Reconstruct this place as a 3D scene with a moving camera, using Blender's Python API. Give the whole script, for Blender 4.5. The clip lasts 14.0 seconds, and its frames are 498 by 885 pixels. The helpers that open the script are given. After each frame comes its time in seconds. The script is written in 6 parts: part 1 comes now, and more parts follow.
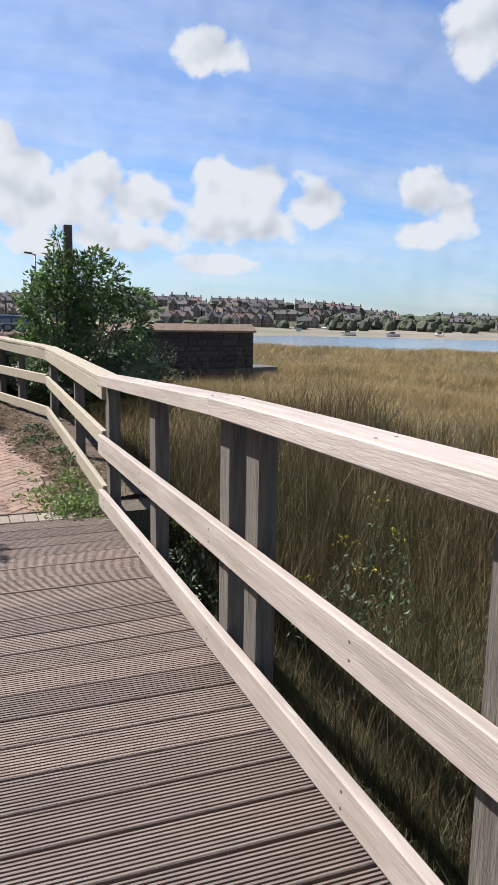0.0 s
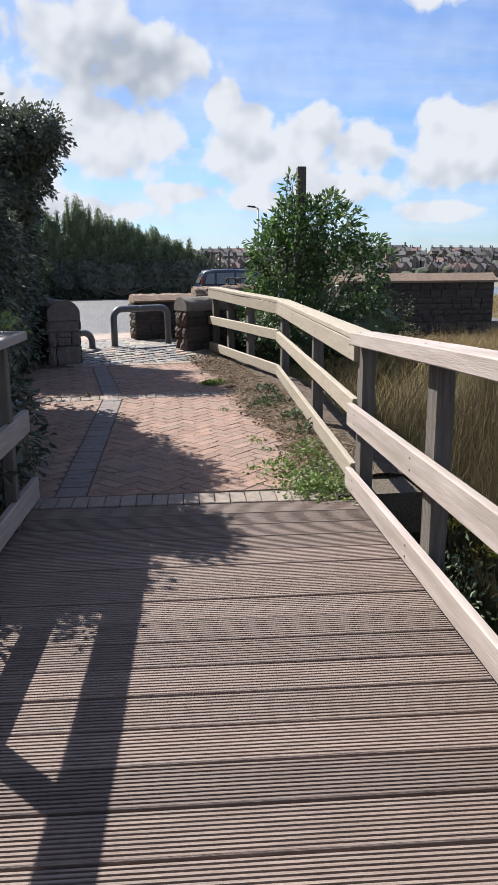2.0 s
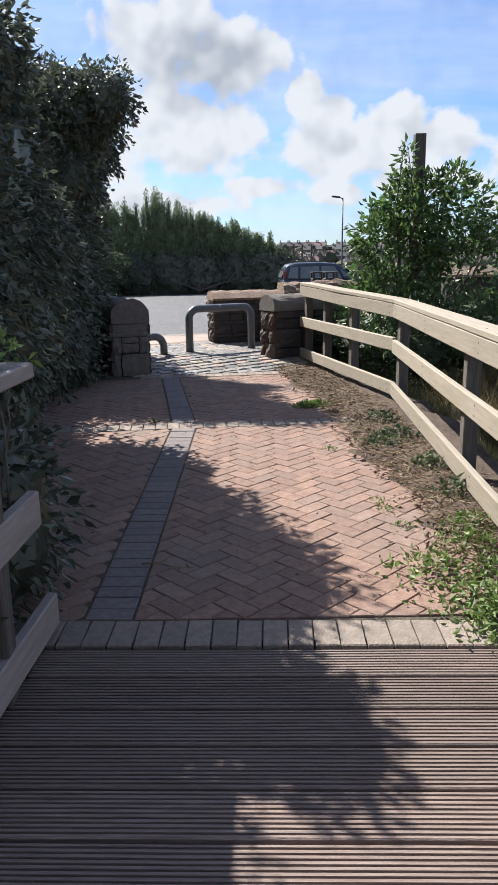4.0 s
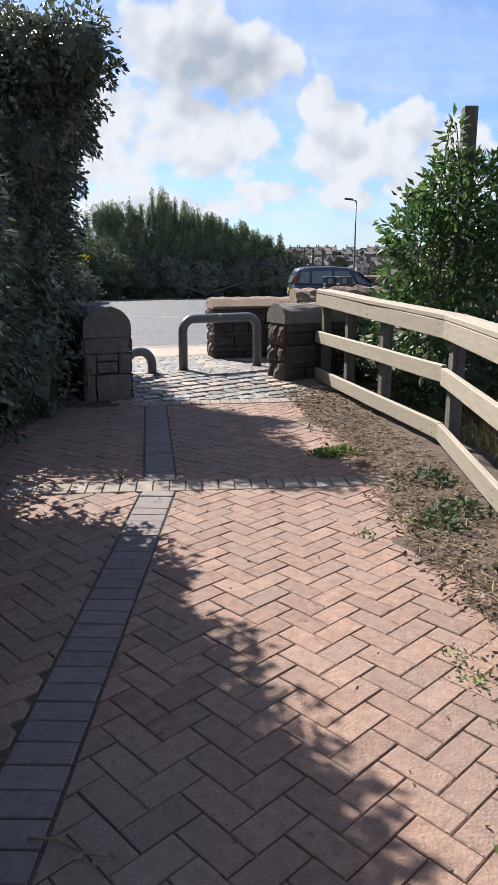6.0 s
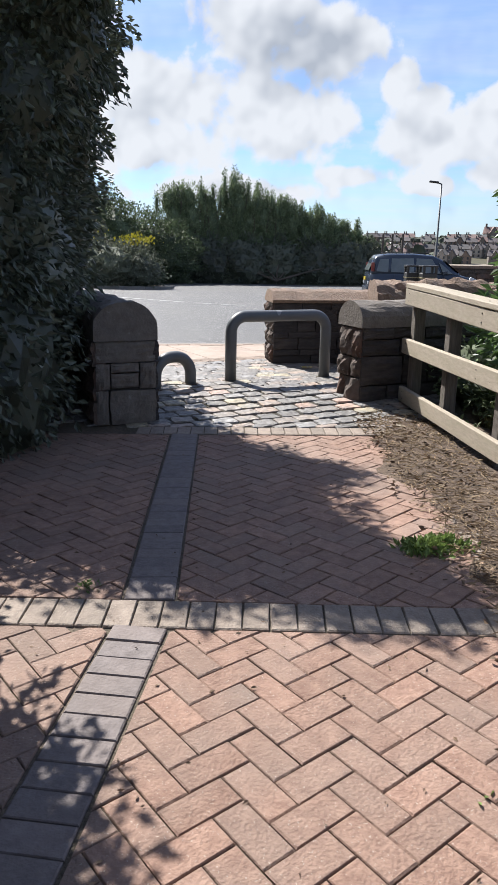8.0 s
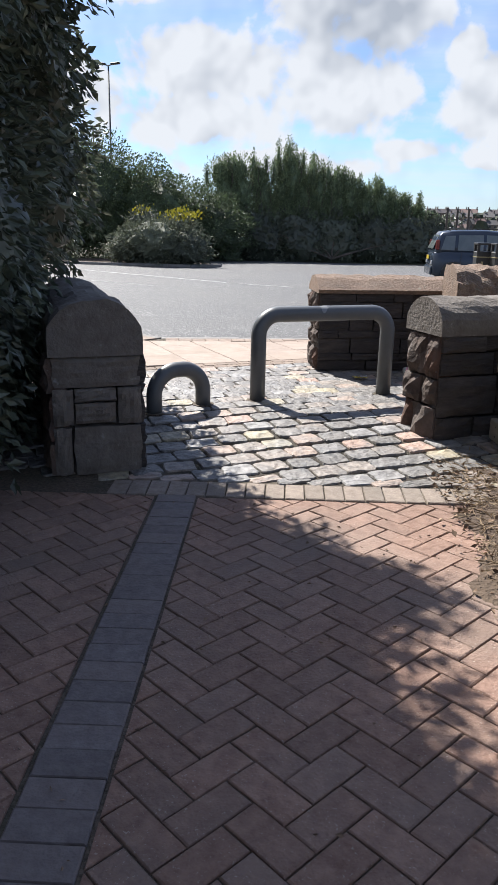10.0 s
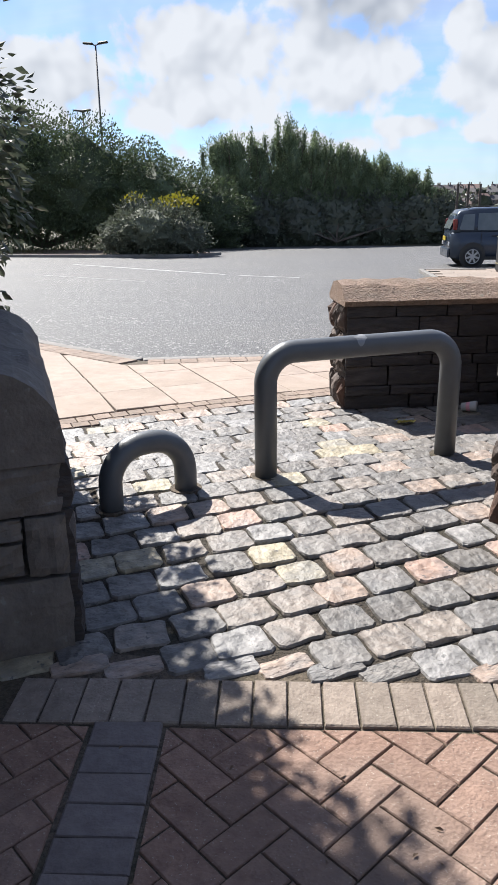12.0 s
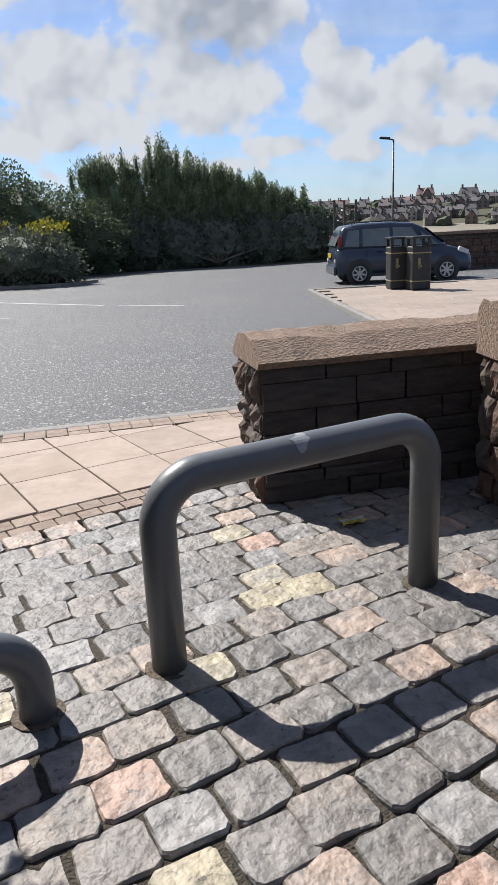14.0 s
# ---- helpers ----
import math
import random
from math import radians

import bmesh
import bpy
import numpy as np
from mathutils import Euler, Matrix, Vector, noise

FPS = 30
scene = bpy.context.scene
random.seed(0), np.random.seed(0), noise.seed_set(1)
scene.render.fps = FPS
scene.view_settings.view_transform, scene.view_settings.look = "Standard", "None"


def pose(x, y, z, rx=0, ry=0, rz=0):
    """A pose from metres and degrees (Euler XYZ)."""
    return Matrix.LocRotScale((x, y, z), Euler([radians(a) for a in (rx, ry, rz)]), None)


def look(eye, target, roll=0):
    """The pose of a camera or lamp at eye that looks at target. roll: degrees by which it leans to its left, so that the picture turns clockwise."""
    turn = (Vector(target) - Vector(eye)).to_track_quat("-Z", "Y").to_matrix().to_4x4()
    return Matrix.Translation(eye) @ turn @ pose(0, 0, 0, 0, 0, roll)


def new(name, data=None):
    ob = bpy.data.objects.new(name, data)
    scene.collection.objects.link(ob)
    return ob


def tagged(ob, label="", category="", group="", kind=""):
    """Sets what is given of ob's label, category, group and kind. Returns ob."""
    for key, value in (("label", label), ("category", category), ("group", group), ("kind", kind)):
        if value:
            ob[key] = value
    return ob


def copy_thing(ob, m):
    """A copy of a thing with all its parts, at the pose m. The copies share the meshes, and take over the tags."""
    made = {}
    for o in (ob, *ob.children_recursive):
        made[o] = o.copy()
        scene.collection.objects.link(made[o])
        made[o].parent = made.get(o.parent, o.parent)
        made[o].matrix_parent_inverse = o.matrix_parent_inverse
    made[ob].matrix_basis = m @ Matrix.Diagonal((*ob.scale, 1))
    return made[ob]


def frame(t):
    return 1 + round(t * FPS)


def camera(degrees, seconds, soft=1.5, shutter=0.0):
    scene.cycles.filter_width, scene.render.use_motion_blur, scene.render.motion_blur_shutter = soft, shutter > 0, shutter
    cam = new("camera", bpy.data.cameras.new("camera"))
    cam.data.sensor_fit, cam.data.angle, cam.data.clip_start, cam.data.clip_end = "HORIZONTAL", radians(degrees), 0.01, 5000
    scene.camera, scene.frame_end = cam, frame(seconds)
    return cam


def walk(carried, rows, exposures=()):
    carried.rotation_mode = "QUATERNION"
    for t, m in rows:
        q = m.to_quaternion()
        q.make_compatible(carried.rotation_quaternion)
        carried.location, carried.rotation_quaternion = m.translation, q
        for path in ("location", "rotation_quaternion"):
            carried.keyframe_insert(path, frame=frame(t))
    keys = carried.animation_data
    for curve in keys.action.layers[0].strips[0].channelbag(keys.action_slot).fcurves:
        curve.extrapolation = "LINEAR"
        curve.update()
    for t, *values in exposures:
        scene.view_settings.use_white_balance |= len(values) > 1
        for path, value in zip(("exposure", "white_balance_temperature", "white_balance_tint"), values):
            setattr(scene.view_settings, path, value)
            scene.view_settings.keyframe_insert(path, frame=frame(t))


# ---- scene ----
import itertools

cam = camera(37.8, 14.0)
PATH = [
    (0, (-0.360, -5.847, 1.619), (0.422, -4.039, 1.277), 0.98),
    (0.5, (-0.410, -5.947, 1.606), (0.118, -4.052, 1.250), 0.92),
    (1, (-0.442, -5.698, 1.597), (-0.019, -3.783, 1.200), 0.69),
    (1.5, (-0.423, -5.299, 1.559), (-0.104, -3.373, 1.122), 0.06),
    (2, (-0.411, -4.865, 1.562), (-0.187, -2.933, 1.094), -0.37),
    (2.5, (-0.451, -4.388, 1.562), (-0.319, -2.452, 1.079), -0.80),
    (3, (-0.455, -3.959, 1.536), (-0.385, -2.020, 1.050), -1.05),
    (3.5, (-0.460, -3.503, 1.518), (-0.434, -1.562, 1.035), -1.32),
    (3.7, (-0.490, -3.268, 1.536), (-0.467, -1.327, 1.054), -1.02),
    (6, (-0.429, -1.159, 1.513), (-0.429, 0.785, 1.042), 0.00),
    (6.5, (-0.439, -0.651, 1.529), (-0.466, 1.293, 1.060), 0.92),
    (7, (-0.379, -0.120, 1.516), (-0.465, 1.822, 1.043), 0.96),
    (7.5, (-0.376, 0.351, 1.516), (-0.517, 2.285, 1.026), 1.01),
    (8, (-0.376, 0.780, 1.503), (-0.559, 2.705, 0.993), 1.14),
    (8.5, (-0.340, 1.262, 1.502), (-0.565, 3.178, 0.974), 1.27),
    (10.8, (-0.480, 3.372, 1.492), (-0.826, 5.253, 0.907), 0.87),
    (11, (-0.496, 3.558, 1.519), (-0.844, 5.438, 0.932), 0.67),
    (11.5, (-0.588, 3.966, 1.514), (-0.937, 5.842, 0.917), -0.13),
    (12, (-0.711, 4.405, 1.548), (-1.049, 6.280, 0.935), -0.74),
    (12.5, (-0.800, 4.798, 1.551), (-1.121, 6.671, 0.929), -1.05),
    (13, (-0.884, 5.182, 1.540), (-1.170, 7.061, 0.917), -1.58),
    (13.5, (-0.933, 5.522, 1.580), (-1.159, 7.413, 0.969), -2.12),
    (14, (-0.901, 5.800, 1.595), (-0.952, 7.715, 1.023), -2.76),
]
walk(cam, [(t, look(eye, target, roll)) for t, eye, target, roll in PATH],
     [(0, 1.17), (2, 1.22), (6, 1.28), (12.8, 1.26), (13.5, 1.09), (14, 0.97)])

# ---- world, sun, exposure ----
SUN = Vector((-0.62, 0.67, 1.0)).normalized()
ELEV = math.asin(SUN.z)
world = bpy.data.worlds.new("world")
scene.world = world
world.use_nodes = True
wn, wl = world.node_tree.nodes, world.node_tree.links


def wnode(kind, **sets):
    n = wn.new(kind)
    for k, v in sets.items():
        n.inputs[k].default_value = v
    return n


def wmath(op, a, b=0.0, c=None):
    n = wn.new("ShaderNodeMath")
    n.operation = op
    for k, v in enumerate((a, b) if c is None else (a, b, c)):
        if isinstance(v, (int, float)):
            n.inputs[k].default_value = v
        else:
            wl.new(v, n.inputs[k])
    return n.outputs[0]


sky = wn.new("ShaderNodeTexSky")
sky.sky_type, sky.sun_disc = "NISHITA", False
sky.sun_elevation, sky.sun_rotation = ELEV, math.atan2(SUN.x, SUN.y)
sky.air_density, sky.dust_density, sky.ozone_density = 1.0, 0.5, 3.0
coord = wn.new("ShaderNodeTexCoord")
split = wn.new("ShaderNodeSeparateXYZ")
wl.new(coord.outputs["Generated"], split.inputs[0])
dx, dy, dz = split.outputs
# cumulus: billows that stand along the horizon and thin out overhead
level = wmath("SQRT", wmath("ADD", wmath("MULTIPLY", dx, dx), wmath("MULTIPLY", dy, dy)))
level = wmath("MAXIMUM", level, 0.05)
ring = wn.new("ShaderNodeCombineXYZ")
wl.new(wmath("DIVIDE", dx, level), ring.inputs[0])
wl.new(wmath("DIVIDE", dy, level), ring.inputs[1])
wl.new(wmath("MULTIPLY", dz, 1.75), ring.inputs[2])
big = wnode("ShaderNodeTexNoise", Scale=4.3, Detail=12.0, Roughness=0.55, Distortion=0.1)
moved = wn.new("ShaderNodeVectorMath")
moved.operation = "ADD"
moved.inputs[1].default_value = (0.0, 0.35, 0.0)
wl.new(ring.outputs[0], moved.inputs[0])
wl.new(moved.outputs[0], big.inputs["Vector"])
band = wn.new("ShaderNodeValToRGB")                     # how much cloud there is by height
for at, v in ((0.0, 0.36), (0.05, 0.50), (0.12, 0.61), (0.24, 0.58), (0.33, 0.49), (0.55, 0.38), (0.8, 0.25)):
    e = band.color_ramp.elements.new(at) if at not in (0.0,) else band.color_ramp.elements[0]
    e.position, e.color = at, (v, v, v, 1)
band.color_ramp.elements[-1].color = (0.2, 0.2, 0.2, 1)
wl.new(wmath("MAXIMUM", dz, 0.0), band.inputs[0])
# more cloud towards the sun
dense = wmath("ADD", wmath("MULTIPLY_ADD", wmath("DIVIDE", dx, level), -0.13, big.outputs["Fac"]), wmath("MULTIPLY", wmath("SUBTRACT", band.outputs[0], 0.5), 0.62))
cover = wn.new("ShaderNodeMapRange")
cover.interpolation_type = "SMOOTHSTEP"
cover.inputs["From Min"].default_value, cover.inputs["From Max"].default_value = 0.475, 0.575
wl.new(dense, cover.inputs["Value"])
# high thin veil
thin = wmath("ADD", wmath("MAXIMUM", dz, 0.0), 0.16)
flat = wn.new("ShaderNodeCombineXYZ")
wl.new(wmath("DIVIDE", dx, thin), flat.inputs[0])
wl.new(wmath("DIVIDE", dy, thin), flat.inputs[1])
veil_map = wn.new("ShaderNodeMapping")
veil_map.inputs["Scale"].default_value = (0.45, 1.3, 1.0)
veil_map.inputs["Rotation"].default_value = (0, 0, 0.4)
wl.new(flat.outputs[0], veil_map.inputs[0])
veil = wnode("ShaderNodeTexNoise", Scale=1.2, Detail=7.0, Roughness=0.6)
wl.new(veil_map.outputs[0], veil.inputs["Vector"])
veil_amount = wmath("MINIMUM", wmath("MAXIMUM", wmath("MULTIPLY", wmath("SUBTRACT", veil.outputs["Fac"], 0.34), 1.7), 0.0), 0.5)
# the cumulus ahead: heaps at their bearing and height in degrees, (bearing, height, half width, half height)
bearing = wmath("MULTIPLY", wmath("ARCTAN2", dx, dy), 57.2958)
height = wmath("MULTIPLY", wmath("ARCSINE", dz), 57.2958)
HEAPS = ((-13, 10.6, 8.0, 3.0), (-5.0, 15.3, 5.5, 3.2), (-3.5, 9.0, 6.5, 3.0), (0.5, 14.0, 3.8, 2.6), (-14, 7.3, 6.5, 2.2), (5.0, 11.6, 1.5, 1.5), (7.4, 10.5, 1.9, 1.8),
         (8.0, 8.0, 4.6, 2.6), (11.5, 9.4, 2.8, 2.0), (14.5, 8.2, 3.2, 2.0), (13.5, 5.6, 4.5, 1.3), (20.8, 9.6, 2.5, 2.3), (24.0, 9.6, 2.6, 2.3), (22.5, 6.9, 4.4, 2.0), (28.0, 8.2, 2.6, 1.5),
         (36.3, 8.8, 2.4, 2.0), (38.4, 8.0, 2.0, 2.0), (36.6, 6.3, 2.2, 1.1), (21.0, 3.9, 3.5, 0.8), (7.5, 4.8, 2.8, 0.8), (2.0, 5.4, 3.5, 0.9), (-7, 4.2, 8.0, 1.2), (39.5, 19.0, 3.2, 2.4),
         (20.5, 18.5, 2.6, 1.6), (-25, 8.5, 7.0, 3.2), (-18, 15.5, 3.0, 1.4), (48, 8.5, 4.0, 2.2))
spot = wn.new("ShaderNodeCombineXYZ")
wl.new(bearing, spot.inputs[0])
wl.new(height, spot.inputs[1])


def billow(lift_by, detail):
    """Cloud lumps at two sizes, at the view's bearing and height raised by some degrees."""
    at = wn.new("ShaderNodeVectorMath")
    at.operation = "ADD"
    at.inputs[1].default_value = (lift_by * -0.6, lift_by, 0.0)
    wl.new(spot.outputs[0], at.inputs[0])
    n = wnode("ShaderNodeTexNoise", Scale=0.30, Detail=detail, Roughness=0.52, Distortion=0.15)
    wl.new(at.outputs[0], n.inputs["Vector"])
    return n.outputs["Fac"]


lump_here, lump_soft, lump_above = billow(0.0, 9.0), billow(0.0, 2.0), billow(1.3, 2.0)
near_heap = None
for a, h, ra, rh in HEAPS:
    off = wn.new("ShaderNodeVectorMath")
    off.operation = "SUBTRACT"
    off.inputs[1].default_value = (a, h, 0)
    wl.new(spot.outputs[0], off.inputs[0])
    sc = wn.new("ShaderNodeVectorMath")
    sc.operation = "MULTIPLY"
    sc.inputs[1].default_value = (1 / ra, 1 / rh, 0)
    wl.new(off.outputs[0], sc.inputs[0])
    ln = wn.new("ShaderNodeVectorMath")
    ln.operation = "LENGTH"
    wl.new(sc.outputs[0], ln.inputs[0])
    near_heap = ln.outputs["Value"] if near_heap is None else wmath("SMOOTH_MIN", near_heap, ln.outputs["Value"], 0.25)
heap = wn.new("ShaderNodeMapRange")
heap.interpolation_type = "SMOOTHSTEP"
heap.inputs["From Min"].default_value, heap.inputs["From Max"].default_value = -0.16, 0.38
wl.new(wmath("ADD", wmath("SUBTRACT", 1.02, near_heap), wmath("MULTIPLY", wmath("SUBTRACT", lump_here, 0.48), 2.5)), heap.inputs["Value"])
# away from those heaps the cloud is scattered freely
ahead = wn.new("ShaderNodeMapRange")
ahead.interpolation_type = "SMOOTHSTEP"
ahead.inputs["From Min"].default_value, ahead.inputs["From Max"].default_value = 40.0, 52.0
wl.new(wmath("MAXIMUM", wmath("ABSOLUTE", wmath("SUBTRACT", bearing, 8.0)), wmath("MULTIPLY", height, 1.7)), ahead.inputs["Value"])
cumulus = wmath("MAXIMUM", heap.outputs[0], wmath("MULTIPLY", cover.outputs[0], ahead.outputs[0]))
cloud_amount = wmath("MAXIMUM", cumulus, veil_amount)
# grey undersides: where there is more cloud above than here
below = wn.new("ShaderNodeVectorMath")
below.operation = "ADD"
below.inputs[1].default_value = (0.0, 0.0, 0.10)
wl.new(moved.outputs[0], below.inputs[0])
under = wnode("ShaderNodeTexNoise", Scale=4.3, Detail=6.0, Roughness=0.5, Distortion=0.1)
wl.new(below.outputs[0], under.inputs["Vector"])
tone = wn.new("ShaderNodeValToRGB")
tone.color_ramp.elements[0].position, tone.color_ramp.elements[1].position = 0.44, 0.66
tone.color_ramp.elements[0].color, tone.color_ramp.elements[1].color = (8.3, 8.7, 9.4, 1), (4.6, 5.1, 6.0, 1)
# darker where lumps stand above, and in the deep middle of the largest heap
gloom = wnode("ShaderNodeMapRange")
gloom.interpolation_type = "SMOOTHSTEP"
gloom.inputs["From Min"].default_value, gloom.inputs["From Max"].default_value = 1.15, 0.1
gloom.inputs["To Max"].default_value = 0.20
deep = wn.new("ShaderNodeVectorMath")
deep.operation = "SUBTRACT"
deep.inputs[1].default_value = (-2.5, 13.4, 0)
wl.new(spot.outputs[0], deep.inputs[0])
deep_scaled = wn.new("ShaderNodeVectorMath")
deep_scaled.operation = "MULTIPLY"
deep_scaled.inputs[1].default_value = (0.17, 0.30, 0)
wl.new(deep.outputs[0], deep_scaled.inputs[0])
deep_length = wn.new("ShaderNodeVectorMath")
deep_length.operation = "LENGTH"
wl.new(deep_scaled.outputs[0], deep_length.inputs[0])
wl.new(deep_length.outputs["Value"], gloom.inputs["Value"])
relief = wmath("MULTIPLY_ADD", wmath("SUBTRACT", lump_above, lump_soft), 0.42, wmath("MULTIPLY_ADD", wmath("SUBTRACT", under.outputs["Fac"], 0.5), 0.18, 0.468))
wl.new(wmath("ADD", relief, gloom.outputs[0]), tone.inputs[0])
blue = wn.new("ShaderNodeMix")
blue.data_type, blue.blend_type = "RGBA", "MULTIPLY"
blue.inputs["Factor"].default_value = 1.0
wl.new(sky.outputs["Color"], blue.inputs["A"])
blue.inputs["B"].default_value = (1.0, 1.28, 1.72, 1)
mix = wn.new("ShaderNodeMix")
mix.data_type = "RGBA"
wl.new(cloud_amount, mix.inputs["Factor"])
wl.new(blue.outputs["Result"], mix.inputs["A"])
wl.new(tone.outputs[0], mix.inputs["B"])
wl.new(mix.outputs["Result"], wn["Background"].inputs["Color"])
wn["Background"].inputs["Strength"].default_value = 0.042
lamp = bpy.data.lights.new("sun", "SUN")
lamp.energy, lamp.angle, lamp.color = 5.0, radians(0.5), (1.0, 0.965, 0.915)
new("sun", lamp).matrix_world = look(SUN * 100, (0, 0, 0))


# ---- materials ----
def mat(name, a, b, scale=8.0, rough=0.8, bump=0.3, bump_scale=None, stretch=(1, 1, 1), vary=0.0, island=0.0,
        stain=None, stain_scale=1.5, stain_amount=0.5, metal=0.0, spots=None, spot_scale=30.0, spot_cut=0.62, through_light=0.0, hues=None):
    """Two tones of grain, wider stains, small spots, relief, and change from piece to piece."""
    m = bpy.data.materials.new(name)
    m.use_nodes = True
    n, l = m.node_tree.nodes, m.node_tree.links
    p = n["Principled BSDF"]
    tc = n.new("ShaderNodeTexCoord")
    info = n.new("ShaderNodeObjectInfo")
    geo = n.new("ShaderNodeNewGeometry")
    mp = n.new("ShaderNodeMapping")
    mp.inputs["Scale"].default_value = stretch
    l.new(tc.outputs["Object"], mp.inputs[0])
    off = n.new("ShaderNodeVectorMath")
    off.operation = "MULTIPLY_ADD"
    off.inputs[1].default_value = (1, 1, 1)
    rnd = n.new("ShaderNodeMath")
    rnd.operation = "MULTIPLY"
    rnd.inputs[1].default_value = 37.0
    l.new(info.outputs["Random"], rnd.inputs[0])
    l.new(mp.outputs[0], off.inputs[0])
    l.new(rnd.outputs[0], off.inputs[2])
    grain = n.new("ShaderNodeTexNoise")
    grain.inputs["Scale"].default_value, grain.inputs["Detail"].default_value = scale, 8.0
    grain.inputs["Roughness"].default_value = 0.62
    l.new(off.outputs[0], grain.inputs["Vector"])
    ramp = n.new("ShaderNodeValToRGB")
    ramp.color_ramp.elements[0].position, ramp.color_ramp.elements[1].position = 0.32, 0.68
    ramp.color_ramp.elements[0].color, ramp.color_ramp.elements[1].color = (*a, 1), (*b, 1)
    l.new(grain.outputs["Fac"], ramp.inputs[0])
    col = ramp.outputs[0]

    def blend(kind, fac, top, amount=1.0):
        x = n.new("ShaderNodeMix")
        x.data_type, x.blend_type = "RGBA", kind
        if isinstance(fac, float):
            x.inputs["Factor"].default_value = fac
        else:
            l.new(fac, x.inputs["Factor"])
        l.new(col, x.inputs["A"])
        if isinstance(top, tuple):
            x.inputs["B"].default_value = (*top, 1)
        else:
            l.new(top, x.inputs["B"])
        return x.outputs["Result"]

    def fcut(tex, lo, hi, amount):
        r = n.new("ShaderNodeMapRange")
        r.inputs["From Min"].default_value, r.inputs["From Max"].default_value = lo, hi
        r.inputs["To Max"].default_value = amount
        l.new(tex, r.inputs["Value"])
        return r.outputs[0]

    if hues:
        hr = n.new("ShaderNodeValToRGB")
        hr.color_ramp.interpolation = "CONSTANT"
        while len(hr.color_ramp.elements) < len(hues):
            hr.color_ramp.elements.new(0.5)
        for k, (at, c) in enumerate(hues):
            hr.color_ramp.elements[k].position, hr.color_ramp.elements[k].color = at, (*c, 1)
        l.new(info.outputs["Random"] if not island else geo.outputs["Random Per Island"], hr.inputs[0])
        col = blend("MULTIPLY", 1.0, hr.outputs[0])
    if stain:
        st = n.new("ShaderNodeTexNoise")
        st.inputs["Scale"].default_value, st.inputs["Detail"].default_value = stain_scale, 5.0
        l.new(off.outputs[0] if vary else tc.outputs["Object"], st.inputs["Vector"])
        col = blend("MIX", fcut(st.outputs["Fac"], 0.45, 0.7, stain_amount), stain)
    if spots:
        sp = n.new("ShaderNodeTexNoise")
        sp.inputs["Scale"].default_value, sp.inputs["Detail"].default_value = spot_scale, 3.0
        l.new(off.outputs[0], sp.inputs["Vector"])
        col = blend("MIX", fcut(sp.outputs["Fac"], spot_cut, spot_cut + 0.06, 0.8), spots)
    if vary or island:
        hsv = n.new("ShaderNodeHueSaturation")
        src = geo.outputs["Random Per Island"] if island else info.outputs["Random"]
        amt = island or vary
        r = n.new("ShaderNodeMapRange")
        r.inputs["To Min"].default_value, r.inputs["To Max"].default_value = 1 - amt, 1 + amt
        l.new(src, r.inputs["Value"])
        l.new(r.outputs[0], hsv.inputs["Value"])
        l.new(col, hsv.inputs["Color"])
        col = hsv.outputs[0]
    l.new(col, p.inputs["Base Color"])
    p.inputs["Roughness"].default_value, p.inputs["Metallic"].default_value = rough, metal
    if bump:
        fine = n.new("ShaderNodeTexNoise")
        fine.inputs["Scale"].default_value, fine.inputs["Detail"].default_value = bump_scale or scale * 2, 6.0
        l.new(off.outputs[0], fine.inputs["Vector"])
        bp = n.new("ShaderNodeBump")
        bp.inputs["Strength"].default_value, bp.inputs["Distance"].default_value = bump, 0.02
        l.new(fine.outputs["Fac"], bp.inputs["Height"])
        l.new(bp.outputs[0], p.inputs["Normal"])
    if through_light:
        tr = n.new("ShaderNodeBsdfTranslucent")
        l.new(col, tr.inputs["Color"])
        ms = n.new("ShaderNodeMixShader")
        ms.inputs[0].default_value = through_light
        l.new(p.outputs[0], ms.inputs[1])
        l.new(tr.outputs[0], ms.inputs[2])
        l.new(ms.outputs[0], n["Material Output"].inputs["Surface"])
    return m


M_deck = mat("weathered_decking", (0.110, 0.077, 0.063), (0.221, 0.166, 0.140), 5, 0.75, 0.35, 30, (1.2, 22, 22), vary=0.24, stain=(0.162, 0.132, 0.114), stain_scale=0.9)
M_groove = mat("dark_groove_floor", (0.018, 0.014, 0.012), (0.045, 0.035, 0.03), 30, 0.95, 0)
M_rail = mat("bleached_timber", (0.262, 0.216, 0.194), (0.345, 0.296, 0.268), 6, 0.82, 0.18, 24, (7, 0.5, 7), vary=0.10, stain=(0.170, 0.142, 0.116), stain_scale=2.2, stain_amount=0.6, spots=(0.352, 0.341, 0.295), spot_scale=13, spot_cut=0.66)
M_rail_new = mat("pale_timber", (0.235, 0.197, 0.152), (0.315, 0.272, 0.212), 7, 0.8, 0.2, 24, (10, 0.6, 10), vary=0.06, stain=(0.20, 0.185, 0.125), stain_scale=2.0, stain_amount=0.45, spots=(0.13, 0.10, 0.07), spot_scale=4, spot_cut=0.72)
M_post = mat("grey_post_timber", (0.052, 0.042, 0.037), (0.125, 0.107, 0.092), 4, 0.85, 0.5, 14, (9, 9, 0.8), vary=0.12, stain=(0.110, 0.106, 0.084), stain_scale=2.5)
M_bridge = mat("dark_joist_timber", (0.04, 0.032, 0.028), (0.09, 0.075, 0.065), 6, 0.9)
